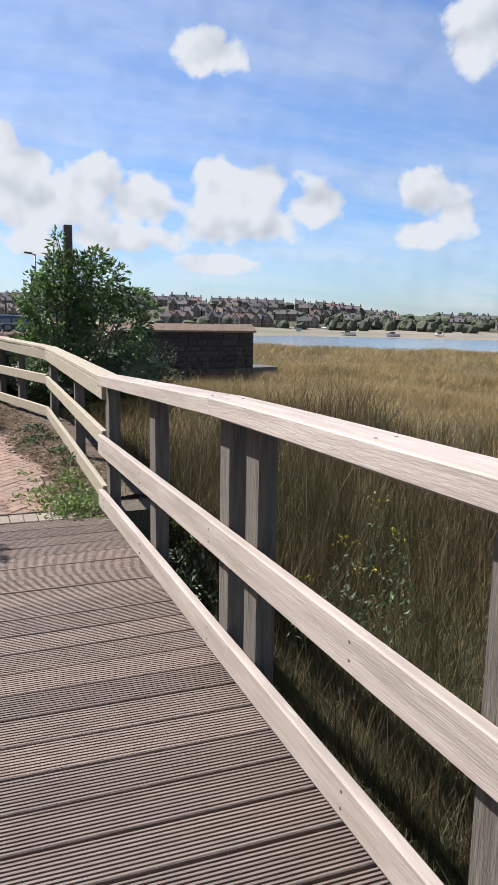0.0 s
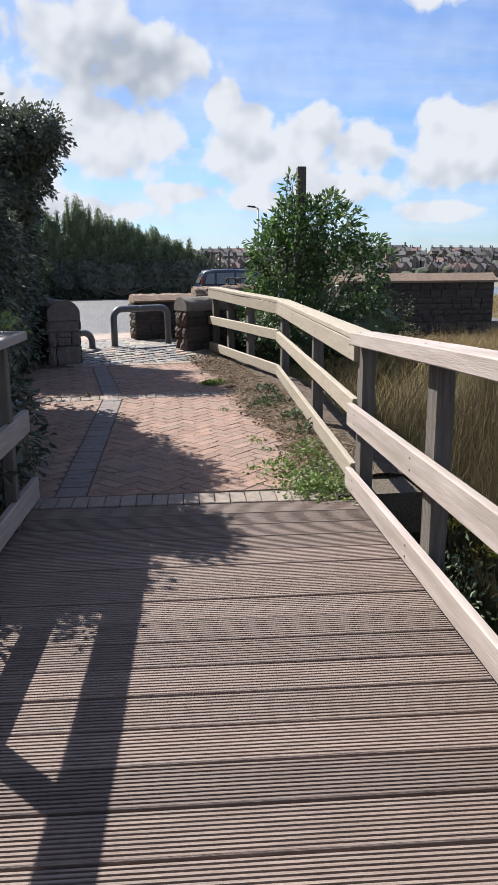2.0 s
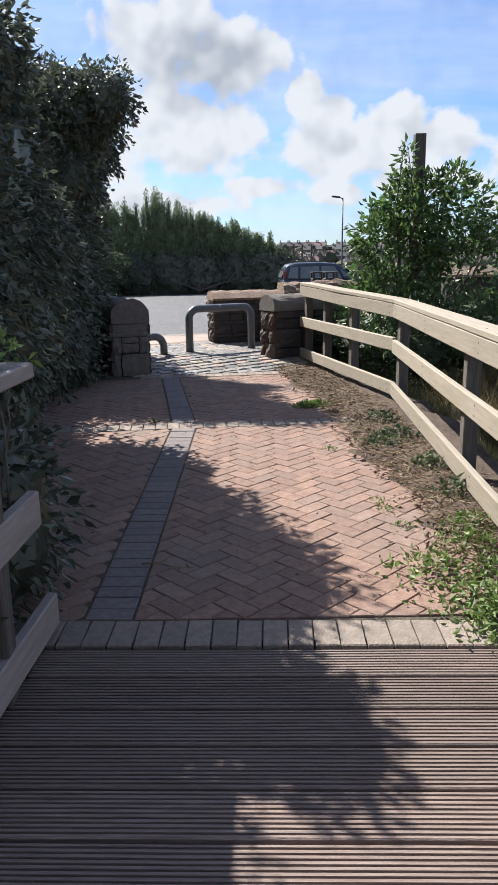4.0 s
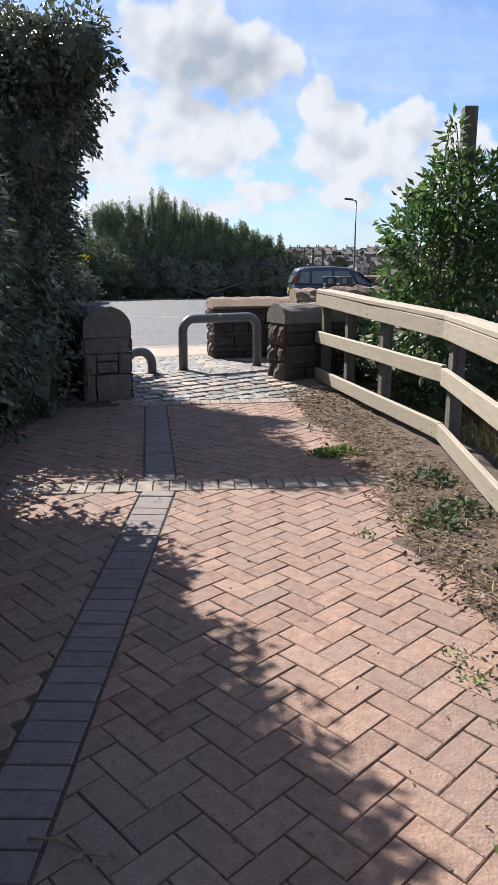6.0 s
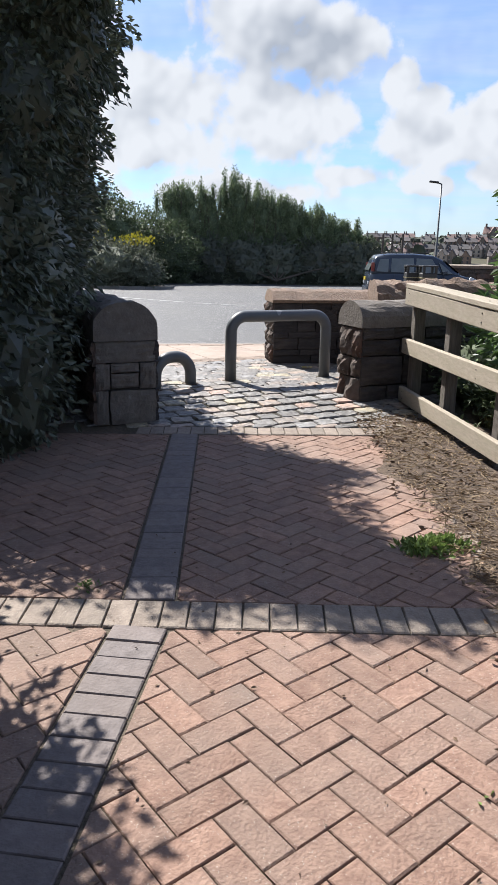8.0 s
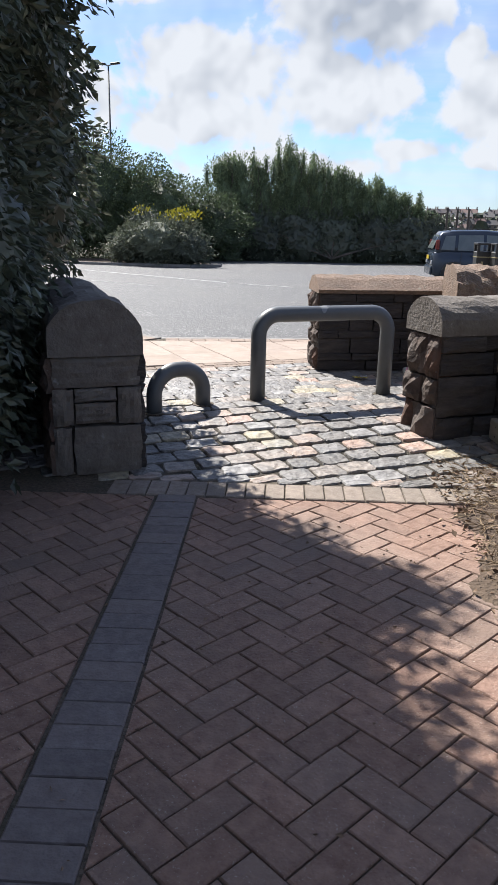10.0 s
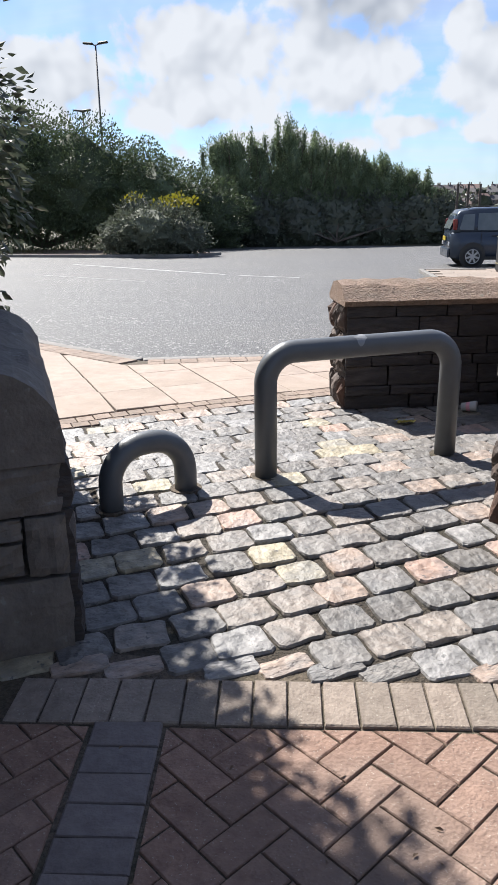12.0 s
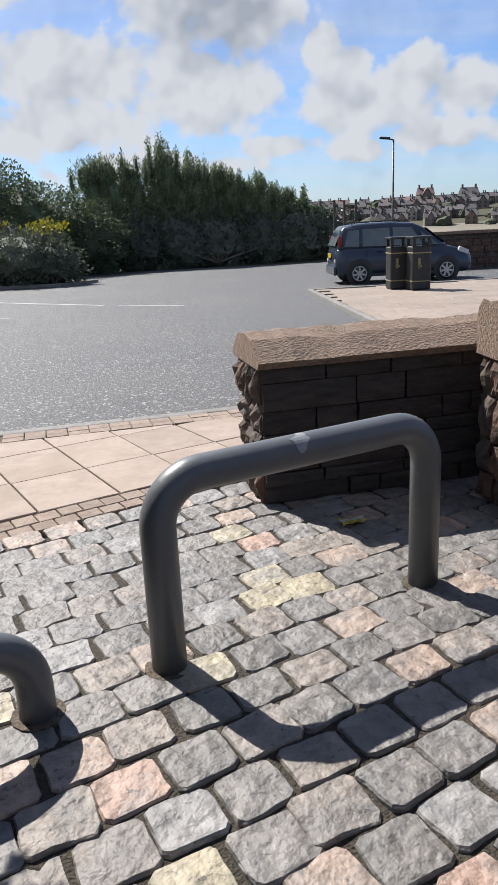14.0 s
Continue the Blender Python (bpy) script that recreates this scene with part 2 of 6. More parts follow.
M_brick = mat("clay_block", (0.158, 0.092, 0.068), (0.252, 0.160, 0.120), 24, 0.9, 0.45, 90, vary=0.13, stain=(0.166, 0.130, 0.108), stain_scale=1.2, stain_amount=0.7, spots=(0.305, 0.255, 0.211), spot_scale=130, spot_cut=0.64)
M_brick_rest = mat("clay_block_rest", (0.158, 0.092, 0.068), (0.252, 0.160, 0.120), 24, 0.9, 0.45, 90, island=0.13, stain=(0.166, 0.130, 0.108), stain_scale=1.2, stain_amount=0.7, spots=(0.305, 0.255, 0.211), spot_scale=130, spot_cut=0.64)
M_blue_brick = mat("grey_block", (0.098, 0.082, 0.079), (0.164, 0.141, 0.136), 24, 0.85, 0.3, 90, vary=0.10, stain=(0.164, 0.131, 0.117), stain_scale=1.0, stain_amount=0.7)
M_row_brick = mat("buff_block", (0.155, 0.122, 0.100), (0.244, 0.200, 0.164), 24, 0.9, 0.4, 90, vary=0.12, stain=(0.139, 0.122, 0.100), stain_scale=1.5, spots=(0.305, 0.277, 0.233), spot_scale=120, spot_cut=0.65)
M_bed = mat("earthy_sand_joint", (0.040, 0.031, 0.023), (0.130, 0.100, 0.072), 60, 0.95, 0.6, 90, stain=(0.025, 0.029, 0.013), stain_scale=4)
M_sett_bed = mat("gritty_sett_joint", (0.016, 0.013, 0.010), (0.065, 0.050, 0.036), 70, 0.95, 0.8, 110, stain=(0.028, 0.030, 0.016), stain_scale=5, spots=(0.17, 0.13, 0.09), spot_scale=90, spot_cut=0.68)
M_sett = mat("granite_sett", (0.100, 0.094, 0.088), (0.262, 0.247, 0.232), 16, 0.58, 0.9, 26, vary=0.34, stain=(0.120, 0.120, 0.120), stain_scale=6, stain_amount=0.6, spots=(0.055, 0.055, 0.055), spot_scale=42, spot_cut=0.63,
             hues=[(0.0, (1.0, 0.975, 0.95)), (0.30, (1.10, 0.99, 0.90)), (0.48, (0.76, 0.75, 0.75)), (0.66, (1.24, 0.99, 0.84)), (0.80, (0.84, 0.85, 0.87)), (0.90, (1.18, 1.08, 0.80)), (0.96, (1.26, 0.90, 0.75))])
M_slab = mat("buff_paving_slab", (0.235, 0.182, 0.147), (0.305, 0.243, 0.20), 9, 0.85, 0.2, 60, vary=0.07, stain=(0.206, 0.161, 0.122), stain_scale=1.5)
M_slab_far = mat("pinkish_paving", (0.195, 0.152, 0.122), (0.263, 0.215, 0.176), 9, 0.85, 0.2, 60, island=0.10, stain=(0.176, 0.147, 0.122), stain_scale=0.7)
M_small_block = mat("tumbled_block", (0.154, 0.111, 0.087), (0.257, 0.196, 0.154), 14, 0.88, 0.4, 60, vary=0.14, stain=(0.170, 0.139, 0.108), stain_scale=2)
M_kerb = mat("concrete_kerb", (0.148, 0.140, 0.132), (0.222, 0.211, 0.195), 20, 0.88, 0.3, 80, vary=0.06, stain=(0.116, 0.111, 0.100), stain_scale=3)
M_tar = mat("worn_asphalt", (0.014, 0.014, 0.016), (0.092, 0.092, 0.095), 42, 0.72, 1.0, 40, stain=(0.066, 0.064, 0.063), stain_scale=0.3, stain_amount=0.8, spots=(0.27, 0.265, 0.255), spot_scale=30, spot_cut=0.585)
M_paint = mat("worn_road_paint", (0.16, 0.16, 0.16), (0.42, 0.42, 0.41), 7, 0.7, 0.2)
M_stone = mat("sandstone_rubble", (0.035, 0.024, 0.019), (0.111, 0.076, 0.058), 9, 0.88, 1.0, 22, vary=0.28, stain=(0.082, 0.069, 0.062), stain_scale=7, stain_amount=0.6, spots=(0.123, 0.115, 0.103), spot_scale=35, spot_cut=0.68,
              hues=[(0.0, (1, 1, 1)), (0.35, (1.15, 0.9, 0.8)), (0.6, (0.85, 0.92, 1.0)), (0.8, (0.7, 0.68, 0.68))])
# slaty face stone; the shade on these wall sides is put into its colour
M_shade_stone = mat("slaty_stone_with_shade", (0.022, 0.018, 0.017), (0.062, 0.050, 0.045), 7, 0.85, 0.8, 18, (1, 1, 4), vary=0.22, stain=(0.045, 0.040, 0.038), stain_scale=5, stain_amount=0.6)
M_core = mat("wall_mortar", (0.034, 0.029, 0.026), (0.075, 0.064, 0.055), 14, 0.95, 0.8, 30)
M_cope = mat("tooled_sandstone", (0.146, 0.095, 0.067), (0.258, 0.182, 0.134), 30, 0.88, 1.0, 55, (1, 2.5, 1), stain=(0.134, 0.106, 0.084), stain_scale=5, stain_amount=0.5, vary=0.1, spots=(0.202, 0.190, 0.151), spot_scale=14, spot_cut=0.66)
M_cope_end = mat("smooth_sandstone", (0.093, 0.078, 0.066), (0.150, 0.130, 0.113), 14, 0.85, 0.4, 50, stain=(0.116, 0.104, 0.093), stain_scale=6, spots=(0.185, 0.179, 0.167), spot_scale=28, spot_cut=0.66)
M_tube = mat("grey_painted_steel", (0.074, 0.080, 0.086), (0.096, 0.102, 0.109), 6, 0.42, 0.06, 60, spots=(0.141, 0.144, 0.147), spot_scale=5, spot_cut=0.72)
M_scuff = mat("bare_scuff", (0.17, 0.176, 0.182), (0.25, 0.256, 0.262), 20, 0.5, 0.1)
M_dark_steel = mat("galvanised_steel", (0.058, 0.061, 0.065), (0.094, 0.097, 0.101), 5, 0.5, 0.05, metal=0.6)
M_pole = mat("tarred_pole", (0.05, 0.04, 0.035), (0.12, 0.10, 0.085), 6, 0.9, 0.4, 20, (8, 8, 0.7))
M_bark = mat("bark", (0.07, 0.055, 0.045), (0.17, 0.14, 0.115), 12, 0.95, 0.8, 30, (3, 3, 0.7))
M_leaf_dark = mat("dark_shrub_leaf", (0.055, 0.066, 0.046), (0.105, 0.122, 0.082), 3, 0.36, 0, island=0.45, through_light=0.25)
# paled and greyed: distance haze over the willows is put into the leaf colour
M_leaf_far = mat("hazed_willow_leaf", (0.098, 0.135, 0.074), (0.228, 0.283, 0.149), 2, 0.65, 0, island=0.45, through_light=0.2)
M_leaf_ivy = mat("hedge_bank_leaf", (0.045, 0.064, 0.033), (0.098, 0.132, 0.058), 2, 0.66, 0, island=0.4, through_light=0.2)
M_leaf_elder = mat("elder_leaf", (0.044, 0.082, 0.026), (0.094, 0.158, 0.048), 4, 0.45, 0, island=0.45, through_light=0.36)
M_leaf_weed = mat("weed_leaf", (0.078, 0.125, 0.028), (0.160, 0.225, 0.060), 5, 0.55, 0, island=0.4, through_light=0.3)
M_grey_leaf = mat("grey_green_leaf", (0.068, 0.079, 0.054), (0.126, 0.140, 0.095), 3, 0.75, 0, island=0.4, through_light=0.2)
M_flower = mat("yellow_flower", (0.26, 0.235, 0.012), (0.36, 0.33, 0.03), 6, 0.6, 0, island=0.2, through_light=0.2)
M_gold = mat("dry_golden_grass", (0.185, 0.125, 0.052), (0.345, 0.250, 0.115), 0.6, 0.7, 0, island=0.45, stain=(0.085, 0.078, 0.024), stain_scale=0.5, stain_amount=0.75, through_light=0.3)
M_green = mat("rank_green_grass", (0.034, 0.042, 0.014), (0.075, 0.078, 0.028), 0.9, 0.7, 0, island=0.4, stain=(0.085, 0.063, 0.029), stain_scale=0.8, stain_amount=0.8, through_light=0.3)
M_weed = mat("brown_weed_stalk", (0.040, 0.032, 0.014), (0.130, 0.094, 0.044), 1.1, 0.8, 0, island=0.5, stain=(0.058, 0.066, 0.020), stain_scale=1.3, stain_amount=0.8, through_light=0.2)
M_straw = mat("dead_straw", (0.158, 0.108, 0.063), (0.274, 0.206, 0.132), 6, 0.85, 0, island=0.3, through_light=0.15)
M_litterleaf = mat("dead_leaf", (0.087, 0.053, 0.031), (0.205, 0.136, 0.087), 6, 0.8, 0, island=0.4)
M_soil = mat("dry_soil", (0.040, 0.026, 0.018), (0.092, 0.062, 0.043), 30, 0.97, 1.0, 60, stain=(0.118, 0.084, 0.056), stain_scale=3, stain_amount=0.6)
M_ground = mat("rough_ground", (0.023, 0.023, 0.009), (0.063, 0.052, 0.023), 1.2, 0.95, 0.5, 6, stain=(0.035, 0.038, 0.015), stain_scale=0.06, stain_amount=0.8)
M_shore = mat("tidal_sand", (0.123, 0.104, 0.078), (0.190, 0.162, 0.126), 0.05, 0.85, 0.1, 1, stain=(0.073, 0.078, 0.042), stain_scale=0.012, stain_amount=0.9)
M_wood_far = mat("far_tree_crown", (0.025, 0.032, 0.020), (0.059, 0.070, 0.038), 0.15, 0.9, 0.6, 0.5, stain=(0.035, 0.042, 0.032), stain_scale=0.05)
M_render = mat("far_house_wall", (0.144, 0.122, 0.106), (0.211, 0.185, 0.161), 0.5, 0.9, 0, vary=0.25, hues=[(0, (1, 1, 1)), (0.5, (0.8, 0.68, 0.6)), (0.72, (1.55, 1.55, 1.5)), (0.8, (0.7, 0.62, 0.58))])
M_roof = mat("far_slate_roof", (0.042, 0.039, 0.042), (0.078, 0.073, 0.076), 0.6, 0.7, 0, vary=0.25, hues=[(0, (1, 1, 1)), (0.55, (1.1, 1.0, 1.0)), (0.88, (1.7, 1.1, 0.95))])
M_pane_far = mat("far_window", (0.03, 0.035, 0.04), (0.06, 0.065, 0.07), 2, 0.15, 0)
M_car = mat("blue_grey_car_paint", (0.028, 0.040, 0.062), (0.034, 0.047, 0.070), 2, 0.22, 0, stain=(0.05, 0.055, 0.065), stain_scale=1.3, stain_amount=0.25, metal=0.3)
M_glass = mat("tinted_car_glass", (0.085, 0.102, 0.108), (0.13, 0.15, 0.156), 2, 0.05, 0)
M_rubber = mat("tyre_rubber", (0.014, 0.014, 0.015), (0.03, 0.03, 0.032), 30, 0.85, 0.2)
M_alloy = mat("silver_wheel", (0.360, 0.368, 0.384), (0.464, 0.472, 0.480), 5, 0.35, 0, metal=0.5)
M_black = mat("black_plastic", (0.008, 0.009, 0.010), (0.018, 0.019, 0.020), 12, 0.5, 0.1, stain=(0.035, 0.035, 0.035), stain_scale=3, stain_amount=0.3)
M_red_lens = mat("red_lamp_lens", (0.13, 0.02, 0.018), (0.2, 0.035, 0.03), 8, 0.2, 0)
M_clear_lens = mat("clear_lamp_lens", (0.45, 0.46, 0.48), (0.6, 0.6, 0.62), 8, 0.12, 0)
M_plate = mat("yellow_plate", (0.350, 0.252, 0.014), (0.392, 0.294, 0.021), 8, 0.4, 0)
M_white = mat("white_plastic", (0.420, 0.420, 0.420), (0.525, 0.525, 0.518), 8, 0.4, 0)
M_band = mat("dull_gold_band", (0.182, 0.154, 0.077), (0.252, 0.217, 0.119), 8, 0.45, 0)
M_wrap_dark = mat("dark_foil", (0.035, 0.012, 0.018), (0.08, 0.03, 0.045), 30, 0.3, 0.4)
M_wrap_pink = mat("pink_foil", (0.62, 0.16, 0.24), (0.8, 0.42, 0.5), 20, 0.3, 0.4)
M_wrap_yellow = mat("yellow_foil", (0.40, 0.30, 0.03), (0.6, 0.5, 0.12), 20, 0.35, 0.4)
M_water = mat("estuary_water", (0.10, 0.125, 0.15), (0.13, 0.155, 0.18), 0.02, 0.18, 0.12, 0.6)

# ---- building helpers ----
PATHTILT = Matrix.Rotation(radians(1.4), 4, "X")   # the bridge and path climb gently towards the car park
SL = math.tan(radians(1.4))


def along(x, y):
    """Plan of the walk: the lengths before the gate are paced out from it, so they lie a little further back."""
    k = np.clip((6.05 - np.asarray(y, dtype=float)) / 2.4, 0, 1)
    return x + 0.05 * k, y - 0.37 * k


def lift(y):
    """The path runs level from the cross row to the gate instead of climbing on."""
    return 0.09 * np.clip((6.05 - y) / 2.77, 0, 1)


def P(x, y, z=0.0):
    x, y = along(x, y)
    return PATHTILT @ Vector((float(x), float(y), z + lift(float(y))))


def back(blobs):
    return [((c[0] + 0.05, c[1] - 0.37, c[2] + 0.09), r) for c, r in blobs]


def mesh_of(name, bm, material, smooth=False):
    me = bpy.data.meshes.new(name)
    bmesh.ops.recalc_face_normals(bm, faces=bm.faces[:])
    bm.to_mesh(me)
    bm.free()
    me.materials.append(material)
    if smooth:
        me.polygons.foreach_set("use_smooth", [True] * len(me.polygons))
    return me


def part(name, bm, material, parent, label="", smooth=False):
    ob = new(name, mesh_of(name, bm, material, smooth))
    ob.parent = parent
    if label:
        ob["label"] = label
    return ob


def piece(name, me, parent, m):
    ob = new(name, me)
    ob.parent = parent
    ob.matrix_basis = m
    return ob


def thing(name, m, label, category, group="", kind=""):
    ob = new(name)
    ob.empty_display_size = 0.2
    ob.matrix_basis = m
    return tagged(ob, label, category, group, kind)


def setting(name, bm, material, label, category, kind="structure", smooth=False):
    return tagged(new(name, mesh_of(name, bm, material, smooth)), label, category, kind=kind)


def cuboid(bm, size, m=Matrix(), bevel=0.0, cuts=1):
    got = bmesh.ops.create_cube(bm, size=1, matrix=m @ Matrix.Diagonal((*size, 1)))
    if bevel:
        edges = list({e for v in got["verts"] for e in v.link_edges})
        bmesh.ops.bevel(bm, geom=edges, offset=bevel, segments=cuts, affect="EDGES", profile=0.6)
    return bm


def plank(bm, a, b, wide, tall, bevel=0.006, wobble=0.004, seed=0):
    """A sawn plank from a to b, its sides upright, with a few cross cuts so that it can bow."""
    a, b = Vector(a), Vector(b)
    along = (b - a).normalized()
    side = along.cross(Vector((0, 0, 1))).normalized()
    up = side.cross(along)
    ring = [(-wide / 2 + bevel, -tall / 2), (wide / 2 - bevel, -tall / 2), (wide / 2, -tall / 2 + bevel), (wide / 2, tall / 2 - bevel),
            (wide / 2 - bevel, tall / 2), (-wide / 2 + bevel, tall / 2), (-wide / 2, tall / 2 - bevel), (-wide / 2, -tall / 2 + bevel)]
    steps = max(2, int((b - a).length / 0.35))
    rings = []
    for k in range(steps + 1):
        f = k / steps
        c = a.lerp(b, f)
        dx = wobble * noise.noise((f * 3 + seed, seed, 1)) if 0 < k < steps else 0
        dz = wobble * noise.noise((f * 3 + seed, seed, 5)) if 0 < k < steps else 0
        rings.append([bm.verts.new(c + side * (u + dx) + up * (v + dz)) for u, v in ring])
    for r0, r1 in zip(rings, rings[1:]):
        for k in range(8):
            bm.faces.new((r0[k], r0[(k + 1) % 8], r1[(k + 1) % 8], r1[k]))
    bm.faces.new(rings[0])
    bm.faces.new(rings[-1][::-1])
    return bm


def tube(bm, points, radius, sides=12, taper=None):
    """A round tube along points, closed at both ends. taper: the radius at each point."""
    pts = [Vector(p) for p in points]
    rings, ref = [], Vector((0.3, 0.2, 1))
    for k, p in enumerate(pts):
        d = (pts[min(k + 1, len(pts) - 1)] - pts[max(k - 1, 0)]).normalized()
        if k == 0:
            ref = ref if abs(d.dot(ref.normalized())) < 0.9 else Vector((1, 0.1, 0))
            u = d.cross(ref).normalized()
        else:
            u = (u - d * u.dot(d)).normalized()
        v = d.cross(u)
        r = taper[k] if taper else radius
        rings.append([bm.verts.new(p + (u * math.cos(2 * math.pi * s / sides) + v * math.sin(2 * math.pi * s / sides)) * r) for s in range(sides)])
    for r0, r1 in zip(rings, rings[1:]):
        for s in range(sides):
            bm.faces.new((r0[s], r0[(s + 1) % sides], r1[(s + 1) % sides], r1[s]))
    bm.faces.new(rings[0])
    bm.faces.new(rings[-1][::-1])
    return bm


def raw_mesh(name, verts, faces, material, smooth=False):
    me = bpy.data.meshes.new(name)
    v = np.asarray(verts, dtype=np.float32)
    f = np.asarray(faces, dtype=np.int32)
    n = f.shape[1]
    me.vertices.add(len(v))
    me.vertices.foreach_set("co", v.ravel())
    me.loops.add(f.size)
    me.loops.foreach_set("vertex_index", f.ravel())
    me.polygons.add(len(f))
    me.polygons.foreach_set("loop_start", np.arange(len(f), dtype=np.int32) * n)
    me.polygons.foreach_set("use_smooth", np.full(len(f), smooth))
    me.materials.append(material)
    me.update(calc_edges=True)
    return me


def unit(v):
    return v / np.maximum(np.linalg.norm(v, axis=1, keepdims=True), 1e-9)


def leaf_mesh(name, at, way, size, material, rng, wide=0.45, fold=0.25):
    """Folded pointed leaves: at = bases, way = the way each points."""
    n = len(at)
    way = unit(way)
    side = unit(np.cross(way, rng.normal(size=(n, 3))))
    nrm = np.cross(side, way)
    ln = (size * rng.uniform(0.6, 1.25, n))[:, None]
    mid = at + way * ln * 0.5
    tip = at + way * ln - nrm * ln * 0.12
    w = ln * wide * 0.5
    v = np.stack([at, mid + side * w + nrm * w * fold, tip, mid - side * w + nrm * w * fold], 1).reshape(-1, 3)
    i = np.arange(n)[:, None] * 4
    f = np.concatenate([i + [[0, 1, 2]], i + [[0, 2, 3]]], 0)
    return raw_mesh(name, v, f, material)


def crown_points(rng, blobs, n):
    """Points over and within lumpy ellipsoids (centre, radii), with the way out of the crown at each."""
    vol = np.array([b[1][0] * b[1][1] + b[1][1] * b[1][2] + b[1][0] * b[1][2] for b in blobs])
    pick = rng.choice(len(blobs), n, p=vol / vol.sum())
    c = np.array([b[0] for b in blobs])[pick]
    r = np.array([b[1] for b in blobs])[pick]
    d = unit(rng.normal(size=(n, 3)))
    lump = 1 + 0.16 * np.sin(d[:, 0] * 7 + pick) * np.sin(d[:, 1] * 6 + 2 * pick) + 0.12 * np.sin(d[:, 2] * 11 + d[:, 0] * 9 + pick)
    k = lump * (0.62 + 0.42 * rng.uniform(0, 1, n) ** 0.55)
    return c + d * r * k[:, None], unit(d + rng.normal(size=(n, 3)) * 0.55)


def core_into(bm, blobs, shrink=0.68, seed=0):
    for k, (c, r) in enumerate(blobs):
        got = bmesh.ops.create_icosphere(bm, subdivisions=3, radius=1)
        for v in got["verts"]:
            d = v.co.copy()
            v.co = Vector(c) + Vector((d.x * r[0], d.y * r[1], d.z * r[2])) * shrink * (1 + 0.35 * noise.noise(d * 2.3 + Vector((k + seed, 0, 0))))
    return bm


def blades_mesh(name, root, height, width, lean, material, rng):
    """Grass: each blade of two bent pieces, narrowing to a point."""
    n = len(root)
    az = rng.uniform(0, 2 * np.pi, n)
    side = np.stack([np.cos(az), np.sin(az), np.zeros(n)], 1) * (width / 2)[:, None]
    baz = rng.uniform(0, 2 * np.pi, n)
    bend = np.stack([np.cos(baz), np.sin(baz), np.zeros(n)], 1) * (height * lean * rng.uniform(0.2, 1.3, n))[:, None]
    up = np.zeros((n, 3))
    up[:, 2] = height
    v = np.stack([root - side, root + side, root + up * 0.55 + bend * 0.35 - side * 0.8, root + up * 0.55 + bend * 0.35 + side * 0.8, root + up + bend], 1).reshape(-1, 3)
    i = np.arange(n)[:, None] * 5
    f = np.concatenate([i + [[0, 1, 3]], i + [[0, 3, 2]], i + [[2, 3, 4]]], 0)
    return raw_mesh(name, v, f, material)


def clip_poly(poly, a, b):
    """The part of a convex outline to the left of the line from a to b."""
    nx, ny = -(b[1] - a[1]), b[0] - a[0]
    side = lambda p: (p[0] - a[0]) * nx + (p[1] - a[1]) * ny
    out = []
    for k, p in enumerate(poly):
        q = poly[(k + 1) % len(poly)]
        s, t = side(p), side(q)
        if s >= 0:
            out.append(p)
        if s * t < 0:
            f = s / (s - t)
            out.append((p[0] + f * (q[0] - p[0]), p[1] + f * (q[1] - p[1])))
    return out


def poly_area(poly):
    return 0.5 * sum(p[0] * q[1] - q[0] * p[1] for p, q in zip(poly, poly[1:] + poly[:1]))


def inset(poly, d):
    c = (sum(p[0] for p in poly) / len(poly), sum(p[1] for p in poly) / len(poly))
    out = []
    for p in poly:
        v = Vector((p[0] - c[0], p[1] - c[1]))
        s = max(0.2, 1 - d * 1.4 / max(v.length, 1e-6))
        out.append((c[0] + v.x * s, c[1] + v.y * s))
    return out


def paver_bm(bm, poly, top=0.0, deep=0.05, chamfer=0.005, tilt=(0, 0)):
    hi, mid = inset(poly, chamfer), poly
    a = [bm.verts.new((x, y, top + tilt[0] * x + tilt[1] * y)) for x, y in hi]
    b = [bm.verts.new((x, y, top - chamfer + tilt[0] * x + tilt[1] * y)) for x, y in mid]
    c = [bm.verts.new((x, y, top - deep)) for x, y in mid]
    bm.faces.new(a)
    n = len(poly)
    for k in range(n):
        j = (k + 1) % n
        bm.faces.new((a[k], b[k], b[j], a[j]))
        bm.faces.new((b[k], c[k], c[j], b[j]))
    return bm


# ---- ground, shore, water, road ----
def smooth(e0, e1, x):
    t = np.clip((x - e0) / (e1 - e0), 0, 1)
    return t * t * (3 - 2 * t)


